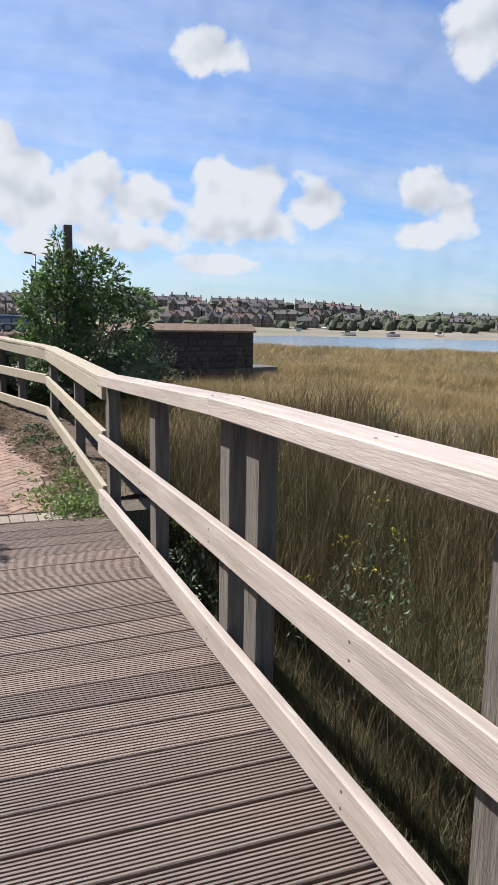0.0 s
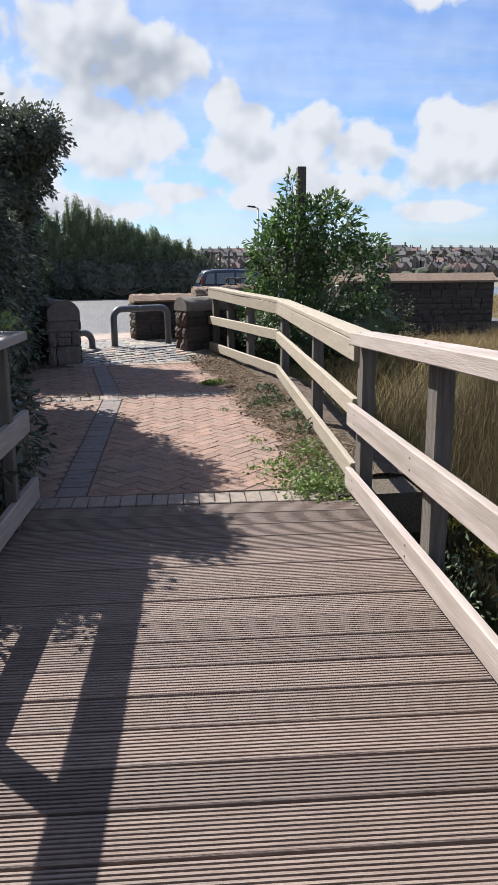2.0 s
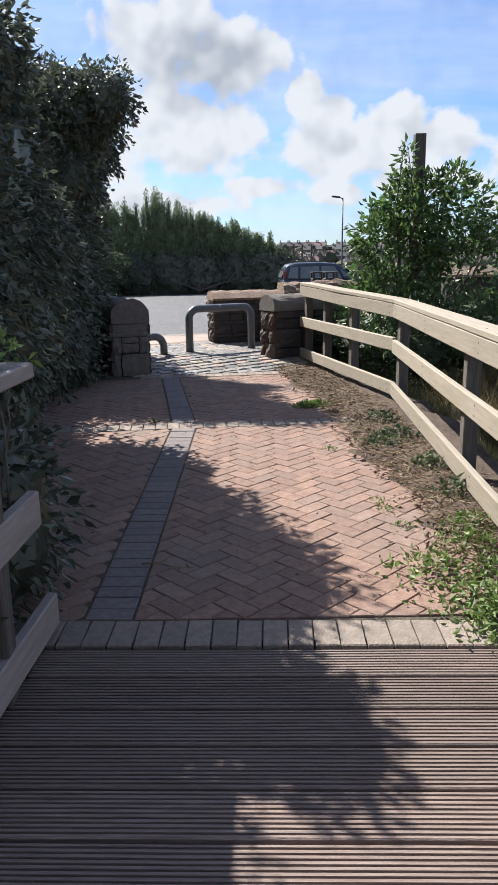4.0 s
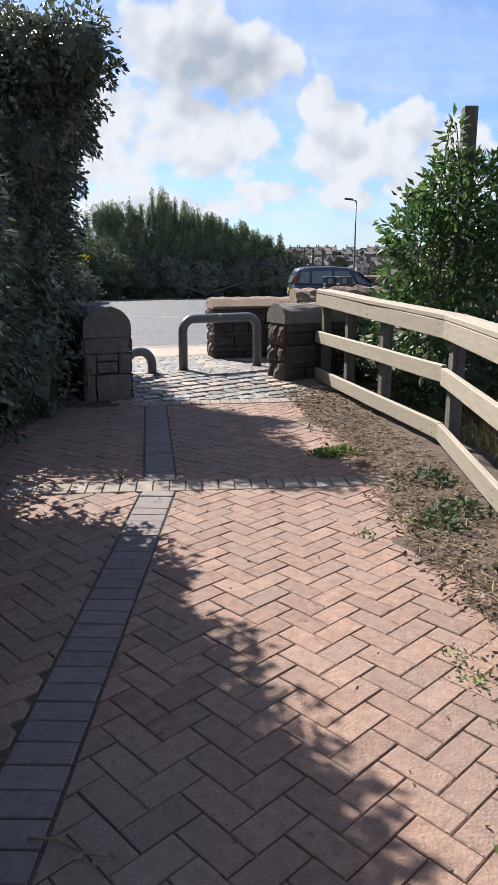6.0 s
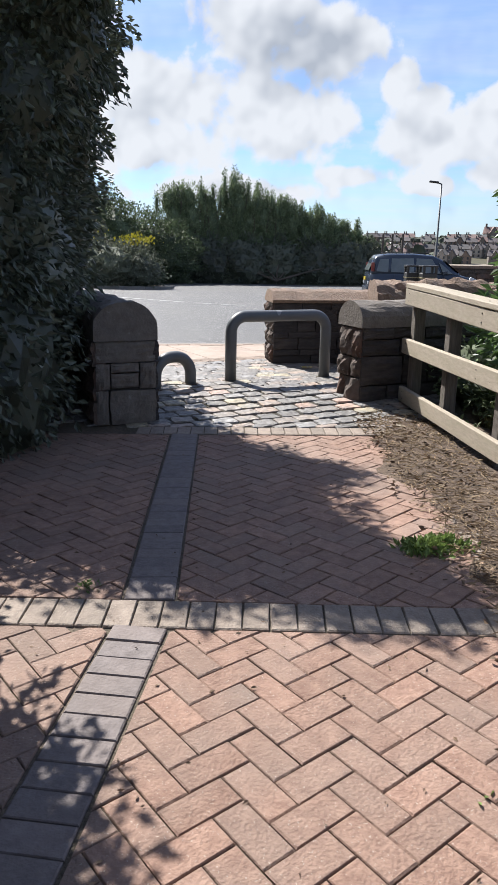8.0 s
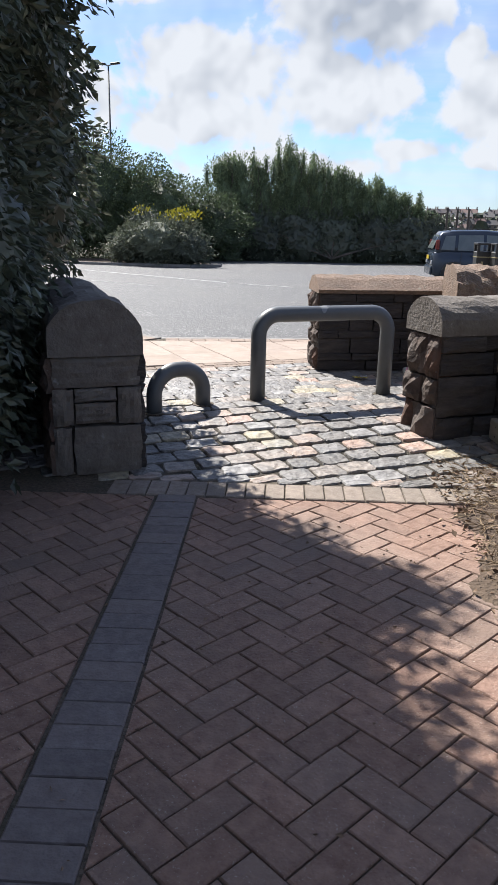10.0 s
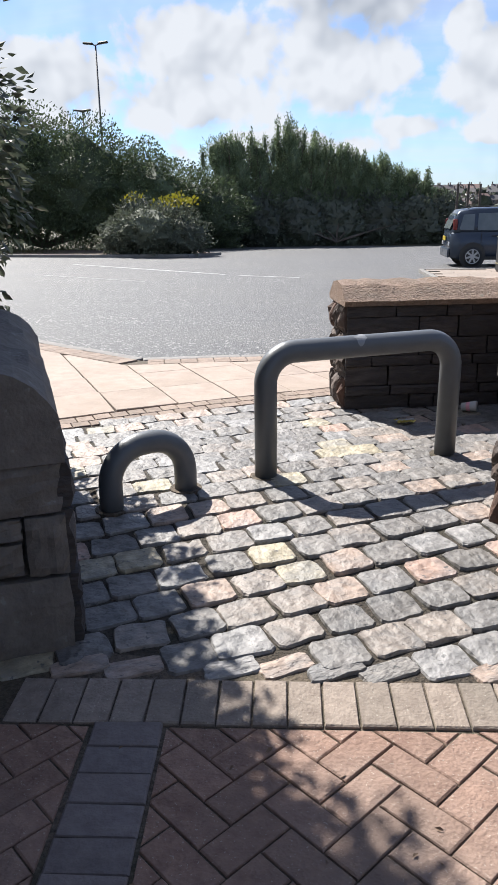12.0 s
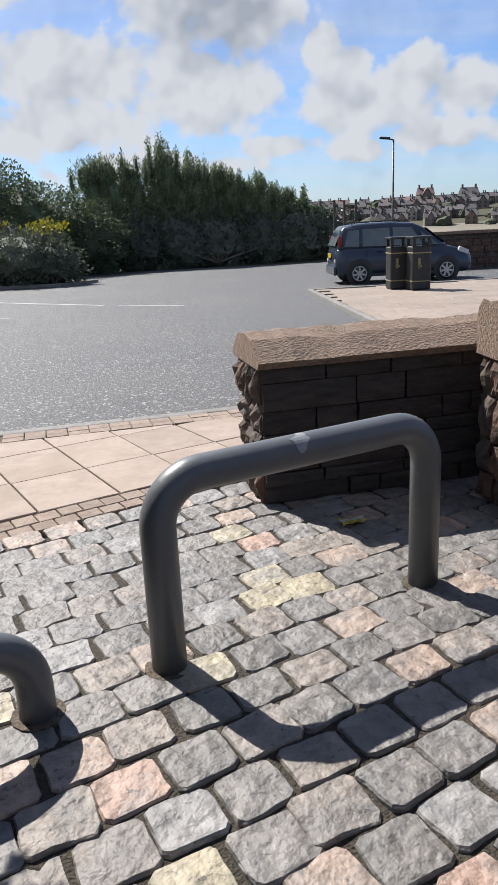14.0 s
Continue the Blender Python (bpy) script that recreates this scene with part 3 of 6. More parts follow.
def ground_h(x, y):
    x, y = np.asarray(x, dtype=float), np.asarray(y, dtype=float)
    lumps = 0.10 * np.sin(x * 0.7 + 1.3 * np.sin(y * 0.5)) * np.cos(y * 0.6 + 0.4) + 0.04 * np.sin(x * 2.1 + y * 1.7)
    field = 0.16 + lumps - 0.045 * np.clip(x - 3, 0, 22)
    path = SL * np.clip(y, -12, 11) - 0.16
    under_bridge = -1.15
    near = np.where(y < -0.15, under_bridge, path)
    off = np.maximum(x - 1.0, -1.45 - x)                     # how far to the side of the path
    verge = smooth(0.0, 0.7, off)
    ditch = -0.30 * np.exp(-((off - 1.1) / 0.9) ** 2) - 0.95 * np.exp(-((off - 0.9) / 1.6) ** 2) * (1 - smooth(-1.5, 3.5, y))
    h = near * (1 - verge) + (field + ditch) * verge
    park = smooth(8.6, 9.6, y) * (1 - smooth(46, 50, y)) * (1 - smooth(9.0, 11.0, x))
    h = h * (1 - park) + -0.35 * park
    r = np.hypot(x, y)
    az = np.degrees(np.arctan2(x, y))
    shore = smooth(48, 95, r)
    wet = smooth(17, 27, az)
    low = -5.35 + 1.1 * (1 - wet)
    low = low + smooth(215, 300, r) * 1.2 + smooth(315, 440, r) * 10.5 * (1 - 0.5 * smooth(27, 36, np.abs(az))) + smooth(440, 1500, r) * 6
    return h * (1 - shore) + low * shore


def axis(lo, hi, near, step, grow):
    out, v, s = [0.0], 0.0, step
    while v < hi:
        s = step if v < near else s * grow
        v += s
        out.append(v)
    neg, v, s = [], 0.0, step
    while v > lo:
        s = step if v > -near else s * grow
        v -= s
        neg.append(v)
    return np.array(neg[::-1] + out)


gx, gy = axis(-1800, 1800, 9, 0.3, 1.11), axis(-400, 2200, 14, 0.3, 1.09)
X, Y = np.meshgrid(gx, gy)
V = np.stack([X, Y, ground_h(X, Y)], -1).reshape(-1, 3)
nx, ny = len(gx), len(gy)
q = (np.arange(ny - 1)[:, None] * nx + np.arange(nx - 1)[None, :]).reshape(-1, 1)
ground = tagged(new("ground", raw_mesh("ground", V, q + [[0, 1, nx + 1, nx]], M_ground, True)), "rough grassy ground with a ditch, sloping to the estuary shore", "ground", kind="structure")
ground.data.materials.append(M_shore)
cen = V[q[:, 0]]
ground.data.polygons.foreach_set("material_index", ((np.hypot(cen[:, 0], cen[:, 1]) > 62) & (np.hypot(cen[:, 0], cen[:, 1]) < 322)).astype(np.int32))

bm = bmesh.new()
for v in ((-300, 40), (900, 40), (900, 420), (-300, 420)):
    bm.verts.new((*v, -4.9))
bm.faces.new(bm.verts[:])
setting("water", bm, M_water, "calm blue-grey estuary water at low tide", "water")


def road_z(y):
    return 0.135 - 0.015 * (y - 11)


def sheet(bm, outline, z_of, deep=0.25):
    top = [bm.verts.new((x, y, z_of(y))) for x, y in outline]
    low = [bm.verts.new((x, y, z_of(y) - deep)) for x, y in outline]
    bm.faces.new(top)
    for k in range(len(top)):
        j = (k + 1) % len(top)
        bm.faces.new((top[k], low[k], low[j], top[j]))
    return bm


KERB = [(-9.0, 14.75), (-2.92, 11.0), (1.6, 12.37)]           # the near kerb: two straight runs that meet
road = setting("road", sheet(bmesh.new(), [(-60, 9.0), (-9.5, 9.0), KERB[0], KERB[1], KERB[2], (9.5, 14.8), (9.5, 47), (4, 49), (-10, 44), (-14, 38), (-60, 38)], road_z), M_tar,
               "worn grey asphalt of the open car park", "road")


def strip(name, a, b, wide, z_of, material, label, category):
    a, b = Vector(a), Vector(b)
    s = (b - a).normalized()
    s = Vector((-s.y, s.x)) * wide / 2
    bm = bmesh.new()
    sheet(bm, [tuple(a - s), tuple(b - s), tuple(b + s), tuple(a + s)], lambda y: z_of(y) + 0.005, 0.004)
    return setting(name, bm, material, label, category)


strip("road_line", (-10.5, 27.2), (-4.6, 22.9), 0.12, road_z, M_paint, "faded white line on the asphalt", "road marking")
strip("road_line", (-4.2, 22.6), (-2.6, 21.9), 0.09, road_z, M_paint, "faded white line on the asphalt", "road marking")
strip("road_line", (-9.6, 22.6), (-6.0, 20.6), 0.05, road_z, M_paint, "thin faded line on the asphalt", "road marking")


def kerb_run(parent, a, b, z_of, up=0.0, wide=0.12):
    """Kerb stones end to end from a to b."""
    a, b = Vector(a), Vector(b)
    d = b - a
    n = max(1, round(d.length / 0.9))
    bm = bmesh.new()
    cuboid(bm, (d.length / n - 0.008, wide, 0.26), Matrix(), 0.018, 2)
    me = mesh_of("kerb_stone", bm, M_kerb)
    for k in range(n):
        c = a + d * ((k + 0.5) / n)
        piece("kerb_stone", me, parent, Matrix.Translation((c.x, c.y, z_of(c.y) + up - 0.13)) @ Matrix.Rotation(math.atan2(d.y, d.x), 4, "Z"))


# raised paving by the parked car
ISLAND = [(0.92, 16.2), (0.35, 23.9), (7.4, 25.3), (7.4, 15.4)]
island_z = lambda y: road_z(y) + 0.085
island = setting("pavement_2", sheet(bmesh.new(), ISLAND, lambda y: island_z(y) - 0.03), M_bed, "raised pinkish paving beside the car park", "pavement")
kerb_run(island, (0.86, 16.2), (0.29, 23.9), island_z)
kerb_run(island, (0.35, 23.96), (7.4, 25.36), island_z)
rest = bmesh.new()
for i in range(24):
    for j in range(24):
        x0, y0 = 0.4 + i * 0.6 + (0.3 if j % 2 else 0), 15.6 + j * 0.42
        c = [(x0, y0), (x0 + 0.592, y0), (x0 + 0.592, y0 + 0.412), (x0, y0 + 0.412)]
        if x0 > 6.75 or y0 < 15.4 or y0 + 0.41 > 23.7 + 0.19 * x0:
            continue
        c = clip_poly(c, (0.36, 23.9), (0.93, 16.2))
        if len(c) < 3 or poly_area(c) < 0.02:
            continue
        top = island_z(y0 + 0.2) + random.uniform(-0.003, 0.003)
        paver_bm(rest, c, top, 0.05, 0.004)
r = part("paving_slabs", rest, M_slab_far, island)
tagged(r, kind="stuff")

# ---- far shore: town, woods, boats ----
def house_kind(w, d, e, r, material_wall, gable):
    t = thing("house", Matrix(), "terraced house with slate roof on the far shore", "house", "houses of the far town")
    bm = bmesh.new()
    cuboid(bm, (w, d, e), Matrix.Translation((0, 0, e / 2)))
    if gable:
        a = [bm.verts.new(v) for v in ((-w * 0.3, -d / 2 - 0.6, e), (w * 0.3, -d / 2 - 0.6, e), (0, -d / 2 - 0.6, e + r * 0.9), (-w * 0.3, -d / 2 - 0.6, 0), (w * 0.3, -d / 2 - 0.6, 0))]
        bm.faces.new((a[0], a[1], a[2]))
        bm.faces.new((a[3], a[4], a[1], a[0]))
    wall = part("wall", bm, material_wall, t)
    bm = bmesh.new()
    o = 0.3
    a = [bm.verts.new(v) for v in ((-w / 2 - o, -d / 2 - o, e), (w / 2 + o, -d / 2 - o, e), (w / 2 + o, d / 2 + o, e), (-w / 2 - o, d / 2 + o, e), (-w / 2 - o, 0, e + r), (w / 2 + o, 0, e + r))]
    for f in ((0, 1, 5, 4), (2, 3, 4, 5), (0, 4, 3), (1, 2, 5), (0, 3, 2, 1)):
        bm.faces.new([a[k] for k in f])
    if gable:
        b = [bm.verts.new(v) for v in ((-w * 0.36, -d / 2 - 0.8, e - 0.2), (w * 0.36, -d / 2 - 0.8, e - 0.2), (0, -d / 2 - 0.8, e + r), (0, 0, e + r))]
        bm.faces.new((b[0], b[2], b[3]))
        bm.faces.new((b[1], b[3], b[2]))
    roof = part("roof", bm, M_roof, t)
    for x in (-w * 0.42, w * 0.42):
        bm = bmesh.new()
        cuboid(bm, (0.9, 1.2, 2.2), Matrix.Translation((x, 0, e + r + 0.5)))
        part("chimney", bm, M_render, roof)
    win = bmesh.new()
    cuboid(win, (1.3, 0.12, 1.6))
    me = mesh_of("window", win, M_pane_far)
    for x in (-w * 0.22, w * 0.22):
        for z in (1.7, 4.3):
            piece("window", me, t, Matrix.Translation((x, -d / 2 - (0.63 if gable else 0.03), z)))
    return t


kinds = [house_kind(8.2, 9, 5.8, 3.8, M_render, True), house_kind(8.6, 9, 5.4, 3.2, M_render, False), house_kind(11, 8, 3.6, 2.8, M_render, False)]
rng = np.random.default_rng(7)


def house_at(az, r, kind):
    a = radians(az)
    x, y = r * math.sin(a), r * math.cos(a)
    return copy_thing(kinds[kind], pose(x, y, float(ground_h(x, y)) - 0.4, 0, 0, -az + rng.uniform(-9, 9)) @ Matrix.Diagonal((0.60, 0.62, 0.66, 1)))


for r, lo, hi, skip in ((337, 2.0, 29, 0.12), (366, 1.0, 30, 0.10), (396, 0.5, 31, 0.15), (424, 0.5, 32, 0.25)):
    az = lo
    while az < hi:
        step = math.degrees(5.3 / r)
        if rng.uniform() > skip:
            house_at(az, r + rng.uniform(-2, 2), int(rng.choice([0, 0, 1])) if r < 400 else 1)
        az += step * (1 if rng.uniform() > 0.12 else 2.2)
for k in range(26):
    house_at(rng.uniform(29, 46), rng.uniform(345, 430), 2)
for k in kinds:
    k.matrix_basis = pose(*(lambda a, r: (r * math.sin(a), r * math.cos(a), float(ground_h(r * math.sin(a), r * math.cos(a)))))(radians(12 + 3 * kinds.index(k)), 446))

bm = bmesh.new()
for k in range(420):
    az, r = radians(rng.uniform(-8, 48)), rng.uniform(322, 450)
    if math.degrees(az) < 30 and rng.uniform() < 0.35:
        r = rng.uniform(430, 470)
    x, y = r * math.sin(az), r * math.cos(az)
    got = bmesh.ops.create_icosphere(bm, subdivisions=2, radius=1)
    w, h = rng.uniform(1.6, 4.2), rng.uniform(1.6, 3.4)
    for v in got["verts"]:
        d = v.co.copy()
        v.co = Vector((x, y, float(ground_h(x, y)) + h * 0.5)) + Vector((d.x * w, d.y * w, d.z * h)) * (1 + 0.5 * noise.noise(d * 1.9 + Vector((k, 0, 0))))
tagged(part("far_woods", bm, M_wood_far, None), "distant trees between and behind the houses", "woods", kind="stuff")

boat_bm = bmesh.new()
for s, (hw, z) in enumerate(((0.05, 1.3), (0.9, 1.0), (1.05, 0.95), (0.9, 1.0))):
    y = 2.8 - s * 1.9
    for dxx, zz in ((-hw, z), (-hw * 0.55, 0.0), (hw * 0.55, 0.0), (hw, z)):
        boat_bm.verts.new((dxx, y, zz))
boat_bm.verts.ensure_lookup_table()
vs = boat_bm.verts
for s in range(3):
    for k in range(3):
        boat_bm.faces.new((vs[s * 4 + k], vs[s * 4 + k + 1], vs[s * 4 + k + 5], vs[s * 4 + k + 4]))
    boat_bm.faces.new((vs[s * 4 + 3], vs[s * 4], vs[s * 4 + 4], vs[s * 4 + 7]))
boat_bm.faces.new((vs[12], vs[13], vs[14], vs[15]))
boat = thing("boat", Matrix(), "small pale boat aground on the tidal sand", "boat", "boats on the sand")
part("hull", boat_bm, M_white, boat)
bm = bmesh.new()
cuboid(bm, (1.1, 1.7, 0.9), Matrix.Translation((0, 0.2, 1.3)), 0.1)
part("cabin", bm, M_black, boat)
for k, (az, r) in enumerate(((31.5, 262), (35.0, 258), (27.5, 300), (38.5, 270), (29.8, 330))):
    a = radians(az)
    x, y = r * math.sin(a), r * math.cos(a)
    m = pose(x, y, float(ground_h(x, y)) + 0.02, 0, 12, 60 + 37 * k)
    if k:
        copy_thing(boat, m)
    else:
        boat.matrix_basis = m

# ---- bridge rails ----
def rail_post(x, y, top, low, wide=0.15, deep=0.10, turn=0.0, label="weathered grey timber post of the bridge rail"):
    base = P(x, y, low)
    t = thing("rail_post", Matrix.Translation(base) @ Matrix.Rotation(radians(turn), 4, "Z"), label, "post", "posts of the timber rail")
    bm = bmesh.new()
    h = P(x, y, top).z - base.z
    cuboid(bm, (deep, wide, h), Matrix.Translation((0, 0, h / 2)), 0.006)
    part("post", bm, M_post, t)
    return t


def rail_run(name, a, b, wide, tall, material, label, seed):
    t = thing(name, Matrix(), label, "rail", "boards of the timber rail")
    part("board", plank(bmesh.new(), P(*a), P(*b), wide, tall, seed=seed), material, t)
    n = max(1, round((P(*b) - P(*a)).length / 1.3))
    side = (P(*b) - P(*a)).normalized().cross(Vector((0, 0, 1)))
    for k in range(n + 1):
        c = P(*a).lerp(P(*b), min(0.97, max(0.03, k / n)))
        for s in (-1, 1):
            bm = bmesh.new()
            if tall > 0.09:
                up = Vector((0, 0, s * 0.03))
                tube(bm, (c - side * (wide / 2 - 0.002) + up, c - side * (wide / 2 + 0.002) + up), 0.006, 6)
                part("nail_head", bm, M_bridge, t)
            else:
                off = c + side * (s * 0.035)
                tube(bm, (off + Vector((0, 0, tall / 2 - 0.004)), off + Vector((0, 0, tall / 2 + 0.0015))), 0.006, 6)
                part("screw_head", bm, M_bridge, t)
    return t


# near run: cap rises a little towards the far side of the bridge
TOP = [(0.76, -6.2, 1.345), (0.75, -2.50, 1.212), (0.795, 0.06, 1.038)]
for k in range(2):
    rail_run("cap_rail", TOP[k], TOP[k + 1], 0.165, 0.082, M_rail, "bleached lichen-spotted timber cap rail on posts", 3 + k)
for z0, z1, a, lab in ((0.68, 0.535, "mid_rail", "bleached timber middle rail nailed across the posts"), (0.11, 0.105, "kick_rail", "bleached timber kick rail along the deck edge")):
    rail_run(a, (0.725, -6.2, z0), (0.745, 0.12, z1), 0.045, 0.15 if z1 > 0.3 else 0.135, M_rail, lab, int(z1 * 40))
for y, w in ((0.0, 0.13), (-1.30, 0.13), (-2.52, 0.12), (-2.83, 0.14), (-4.30, 0.14), (-5.6, 0.14)):
    f = min(1, max(0, -y / 2.5))
    rail_post(0.825 - 0.02 * f, y, 1.0 + 0.16 * f, -1.0, w, 0.085)
# far run: two straight lengths that meet at a kink
FAR = [(0.80, 0.10), (1.01, 4.47), (0.38, 7.25)]
CAPZ = [1.04, 0.99, 1.065]
for k in range(2):
    a, b = FAR[k], FAR[k + 1]
    m = M_rail_new
    rail_run("cap_rail", (a[0] + 0.03, a[1], CAPZ[k]), (b[0] + 0.03, b[1], CAPZ[k + 1]), 0.16, 0.042, m, "pale timber cap rail along the path", 11 + k)
    rail_run("top_rail", (a[0] - 0.025, a[1], CAPZ[k] - 0.09), (b[0] - 0.025, b[1], CAPZ[k + 1] - 0.09), 0.045, 0.135, m, "pale timber top rail under the cap", 15 + k)
    rail_run("mid_rail", (a[0] - 0.025, a[1], 0.575), (b[0] - 0.025, b[1], 0.555), 0.045, 0.13, m, "pale timber middle rail along the path", 19 + k)
    rail_run("low_rail", (a[0] - 0.025, a[1], 0.135), (b[0] - 0.025, b[1], 0.13), 0.045, 0.13, m, "pale timber low rail along the path edge", 23 + k)
for x, y, turn in ((0.91, 1.98, -3), (1.05, 4.42, 6), (0.80, 5.58, 13), (0.61, 6.43, 13), (0.44, 7.18, 13)):
    rail_post(x + 0.015, y, 0.955, -0.45, 0.095, 0.095, turn, "square timber post of the path rail")
# opposite rail, half hidden in the shrubs
rail_run("cap_rail", (-1.76, -6.2, 1.22), (-1.345, 0.03, 1.095), 0.15, 0.055, M_rail, "shaded timber cap rail with leaves over it", 31)
rail_run("mid_rail", (-1.745, -6.2, 0.60), (-1.325, 0.06, 0.565), 0.045, 0.14, M_rail, "shaded timber middle rail", 33)
rail_run("kick_rail", (-1.76, -6.2, 0.17), (-1.315, 0.15, 0.10), 0.045, 0.14, M_rail, "shaded timber kick rail along the deck", 35)
for y in (-0.33, -1.9, -3.4, -5.0):
    rail_post(-1.345 + 0.075 * y, y, 1.07 - 0.022 * y, -1.0, 0.09, 0.07)


# ---- stone walls ----
def rock(bm, size, m, rough, seed, grid=4):
    """A rough-faced block: its outer face (towards -y) broken, its edges knocked off."""
    w, d, h = size
    ring = []
    for j in range(grid + 1):
        row = []
        for i in range(grid + 1):
            u, v = i / grid - 0.5, j / grid - 0.5
            edge = max(abs(u), abs(v)) * 2
            out = rough * (0.9 * (1 - edge ** 4) + 0.9 * noise.noise((u * 3.1 + seed, v * 3.1, seed * 0.7)) + 0.5 * noise.noise((u * 7 + seed, v * 7, seed)))
            wob = 0.05 if edge > 0.95 else 0.0
            uu = u * (1 - wob * (0.6 + noise.noise((seed, v * 4, 2))))
            vv = v * (1 - wob * (0.6 + noise.noise((seed, u * 4, 7))))
            row.append(bm.verts.new(m @ Vector((uu * w, -d / 2 - out, vv * h))))
        ring.append(row)
    for j in range(grid):
        for i in range(grid):
            bm.faces.new((ring[j][i], ring[j][i + 1], ring[j + 1][i + 1], ring[j + 1][i]))
    loop = ring[0] + [ring[j][grid] for j in range(1, grid + 1)] + ring[grid][-2::-1] + [ring[j][0] for j in range(grid - 1, 0, -1)]
    back = [bm.verts.new(m @ Vector((max(-0.5, min(0.5, (m.inverted() @ v.co).x / w)) * w, d / 2, (m.inverted() @ v.co).z))) for v in loop]
    for k in range(len(loop)):
        j = (k + 1) % len(loop)
        bm.faces.new((loop[k], back[k], back[j], loop[j]))
    return bm


def face_stones(parent, origin, turn, length, height, seed, rough=0.024, courses=None, long=(0.18, 0.55), gap=(0.004, 0.016), laid=None, material=None):
    """Rubble on one face: origin = its lower end, turn = the way it runs; the outside is to its right."""
    rnd = random.Random(seed)
    z = 0.0
    base = Matrix.Translation(origin) @ Matrix.Rotation(radians(turn), 4, "Z")
    for u0, u1, v0, v1 in laid or ():                     # stones laid one by one, as shares of the face
        bm = bmesh.new()
        rock(bm, ((u1 - u0) * length - 0.005, 0.10, (v1 - v0) * height - 0.005), base @ Matrix.Translation(((u0 + u1) / 2 * length, 0.045 + rnd.uniform(-0.006, 0.006), (v0 + v1) / 2 * height)), rough, rnd.uniform(0, 90), 6)
        part("stone", bm, material or M_stone, parent)
    while not laid and z < height - 0.03:
        h = min(rnd.uniform(*(courses or (0.11, 0.27))), height - z)
        if height - z - h < 0.07:
            h = height - z
        x = 0.0
        while x < length - 0.02:
            w = min(rnd.uniform(*long), length - x)
            if length - x - w < 0.09:
                w = length - x
            bm = bmesh.new()
            rock(bm, (w - rnd.uniform(*gap), 0.10, h - rnd.uniform(*gap)), base @ Matrix.Translation((x + w / 2, 0.045 + rnd.uniform(-0.008, 0.008), z + h / 2)), rough, rnd.uniform(0, 90))
            part("stone", bm, material or M_stone, parent)
            x += w
        z += h


def cope_bm(profile, length, rough, seed, steps=14):
    """A coping run along x with the given outline in y and z, its weathered top uneven; the ends are flat."""
    bm = bmesh.new()
    rings = []
    for k in range(steps + 1):
        x = length * k / steps
        row = []
        for y, z, r in profile:
            n = noise.noise((x * 6 + seed, y * 9, z * 9)) + 0.6 * noise.noise((x * 15 + seed, y * 21, z * 21))
            row.append(bm.verts.new((x, y * (1 + r * rough * n * 2), z + r * rough * n)))
        rings.append(row)
    m = len(profile)
    for a, b in zip(rings, rings[1:]):
        for k in range(m):
            bm.faces.new((a[k], a[(k + 1) % m], b[(k + 1) % m], b[k]))
    bm.faces.new(rings[0])
    bm.faces.new(rings[-1][::-1])
    return bm


def half_round(half, spring, rise, n=12):
    return [(-half, 0, 0), (half, 0, 0)] + [(half * math.cos(math.pi * k / n), spring + rise * math.sin(math.pi * k / n), 1 if 0 < k < n else 0.3) for k in range(n + 1)]


def walled(name, at, turn, length, thick, height, label, cope, cope_mat, seed, low=0.0, thin=False, laid=None):
    """A wall along local x from its near end, rubble on both faces and the near end, with a coping on top."""
    t = thing(name, Matrix.Translation(at) @ Matrix.Rotation(radians(turn), 4, "Z"), label, "wall")
    bm = bmesh.new()
    cuboid(bm, (length - 0.09, thick - 0.10, height + 0.2), Matrix.Translation((length / 2, 0, height / 2 - 0.1)))
    core = part("core", bm, M_core, t)
    # the -y face lies away from the sun and takes the shade-darkened stone
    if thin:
        face_stones(t, (0.0, -thick / 2, low), 0, length, height - low, seed, 0.007, (0.05, 0.15), (0.12, 0.5), (0.0005, 0.003), None, M_shade_stone)
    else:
        face_stones(t, (0.0, -thick / 2, low), 0, length, height - low, seed, 0.018, gap=(0.003, 0.010), material=M_shade_stone)
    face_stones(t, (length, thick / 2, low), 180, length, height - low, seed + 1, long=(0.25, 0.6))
    face_stones(t, (0.0, thick / 2 - 0.01, low), -90, thick - 0.02, height - low, seed + 2, 0.016 if laid else 0.03, (0.13, 0.26), (0.10, 0.24), (0.003, 0.012), laid, M_cope_end if laid else None)
    c = part("coping", cope, cope_mat, t, smooth=False)
    c.location = (-0.02, 0, height)
    return t


saddle = [(-0.25, 0, 0), (0.25, 0, 0), (0.27, 0.035, 0.4), (0.13, 0.125, 1), (0.0, 0.15, 1), (-0.13, 0.125, 1), (-0.27, 0.035, 0.4)]
w = walled("boundary_wall", P(-0.98, 9.46), 15, 1.55, 0.44, 0.70, "rubble wall darkened on its shade side, with tooled sandstone saddle coping", cope_bm(saddle, 1.62, 0.016, 3, 26), M_cope, 40, thin=True)
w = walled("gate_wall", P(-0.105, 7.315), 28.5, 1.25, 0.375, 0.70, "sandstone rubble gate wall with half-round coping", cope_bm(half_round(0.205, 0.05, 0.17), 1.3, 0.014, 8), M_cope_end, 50)
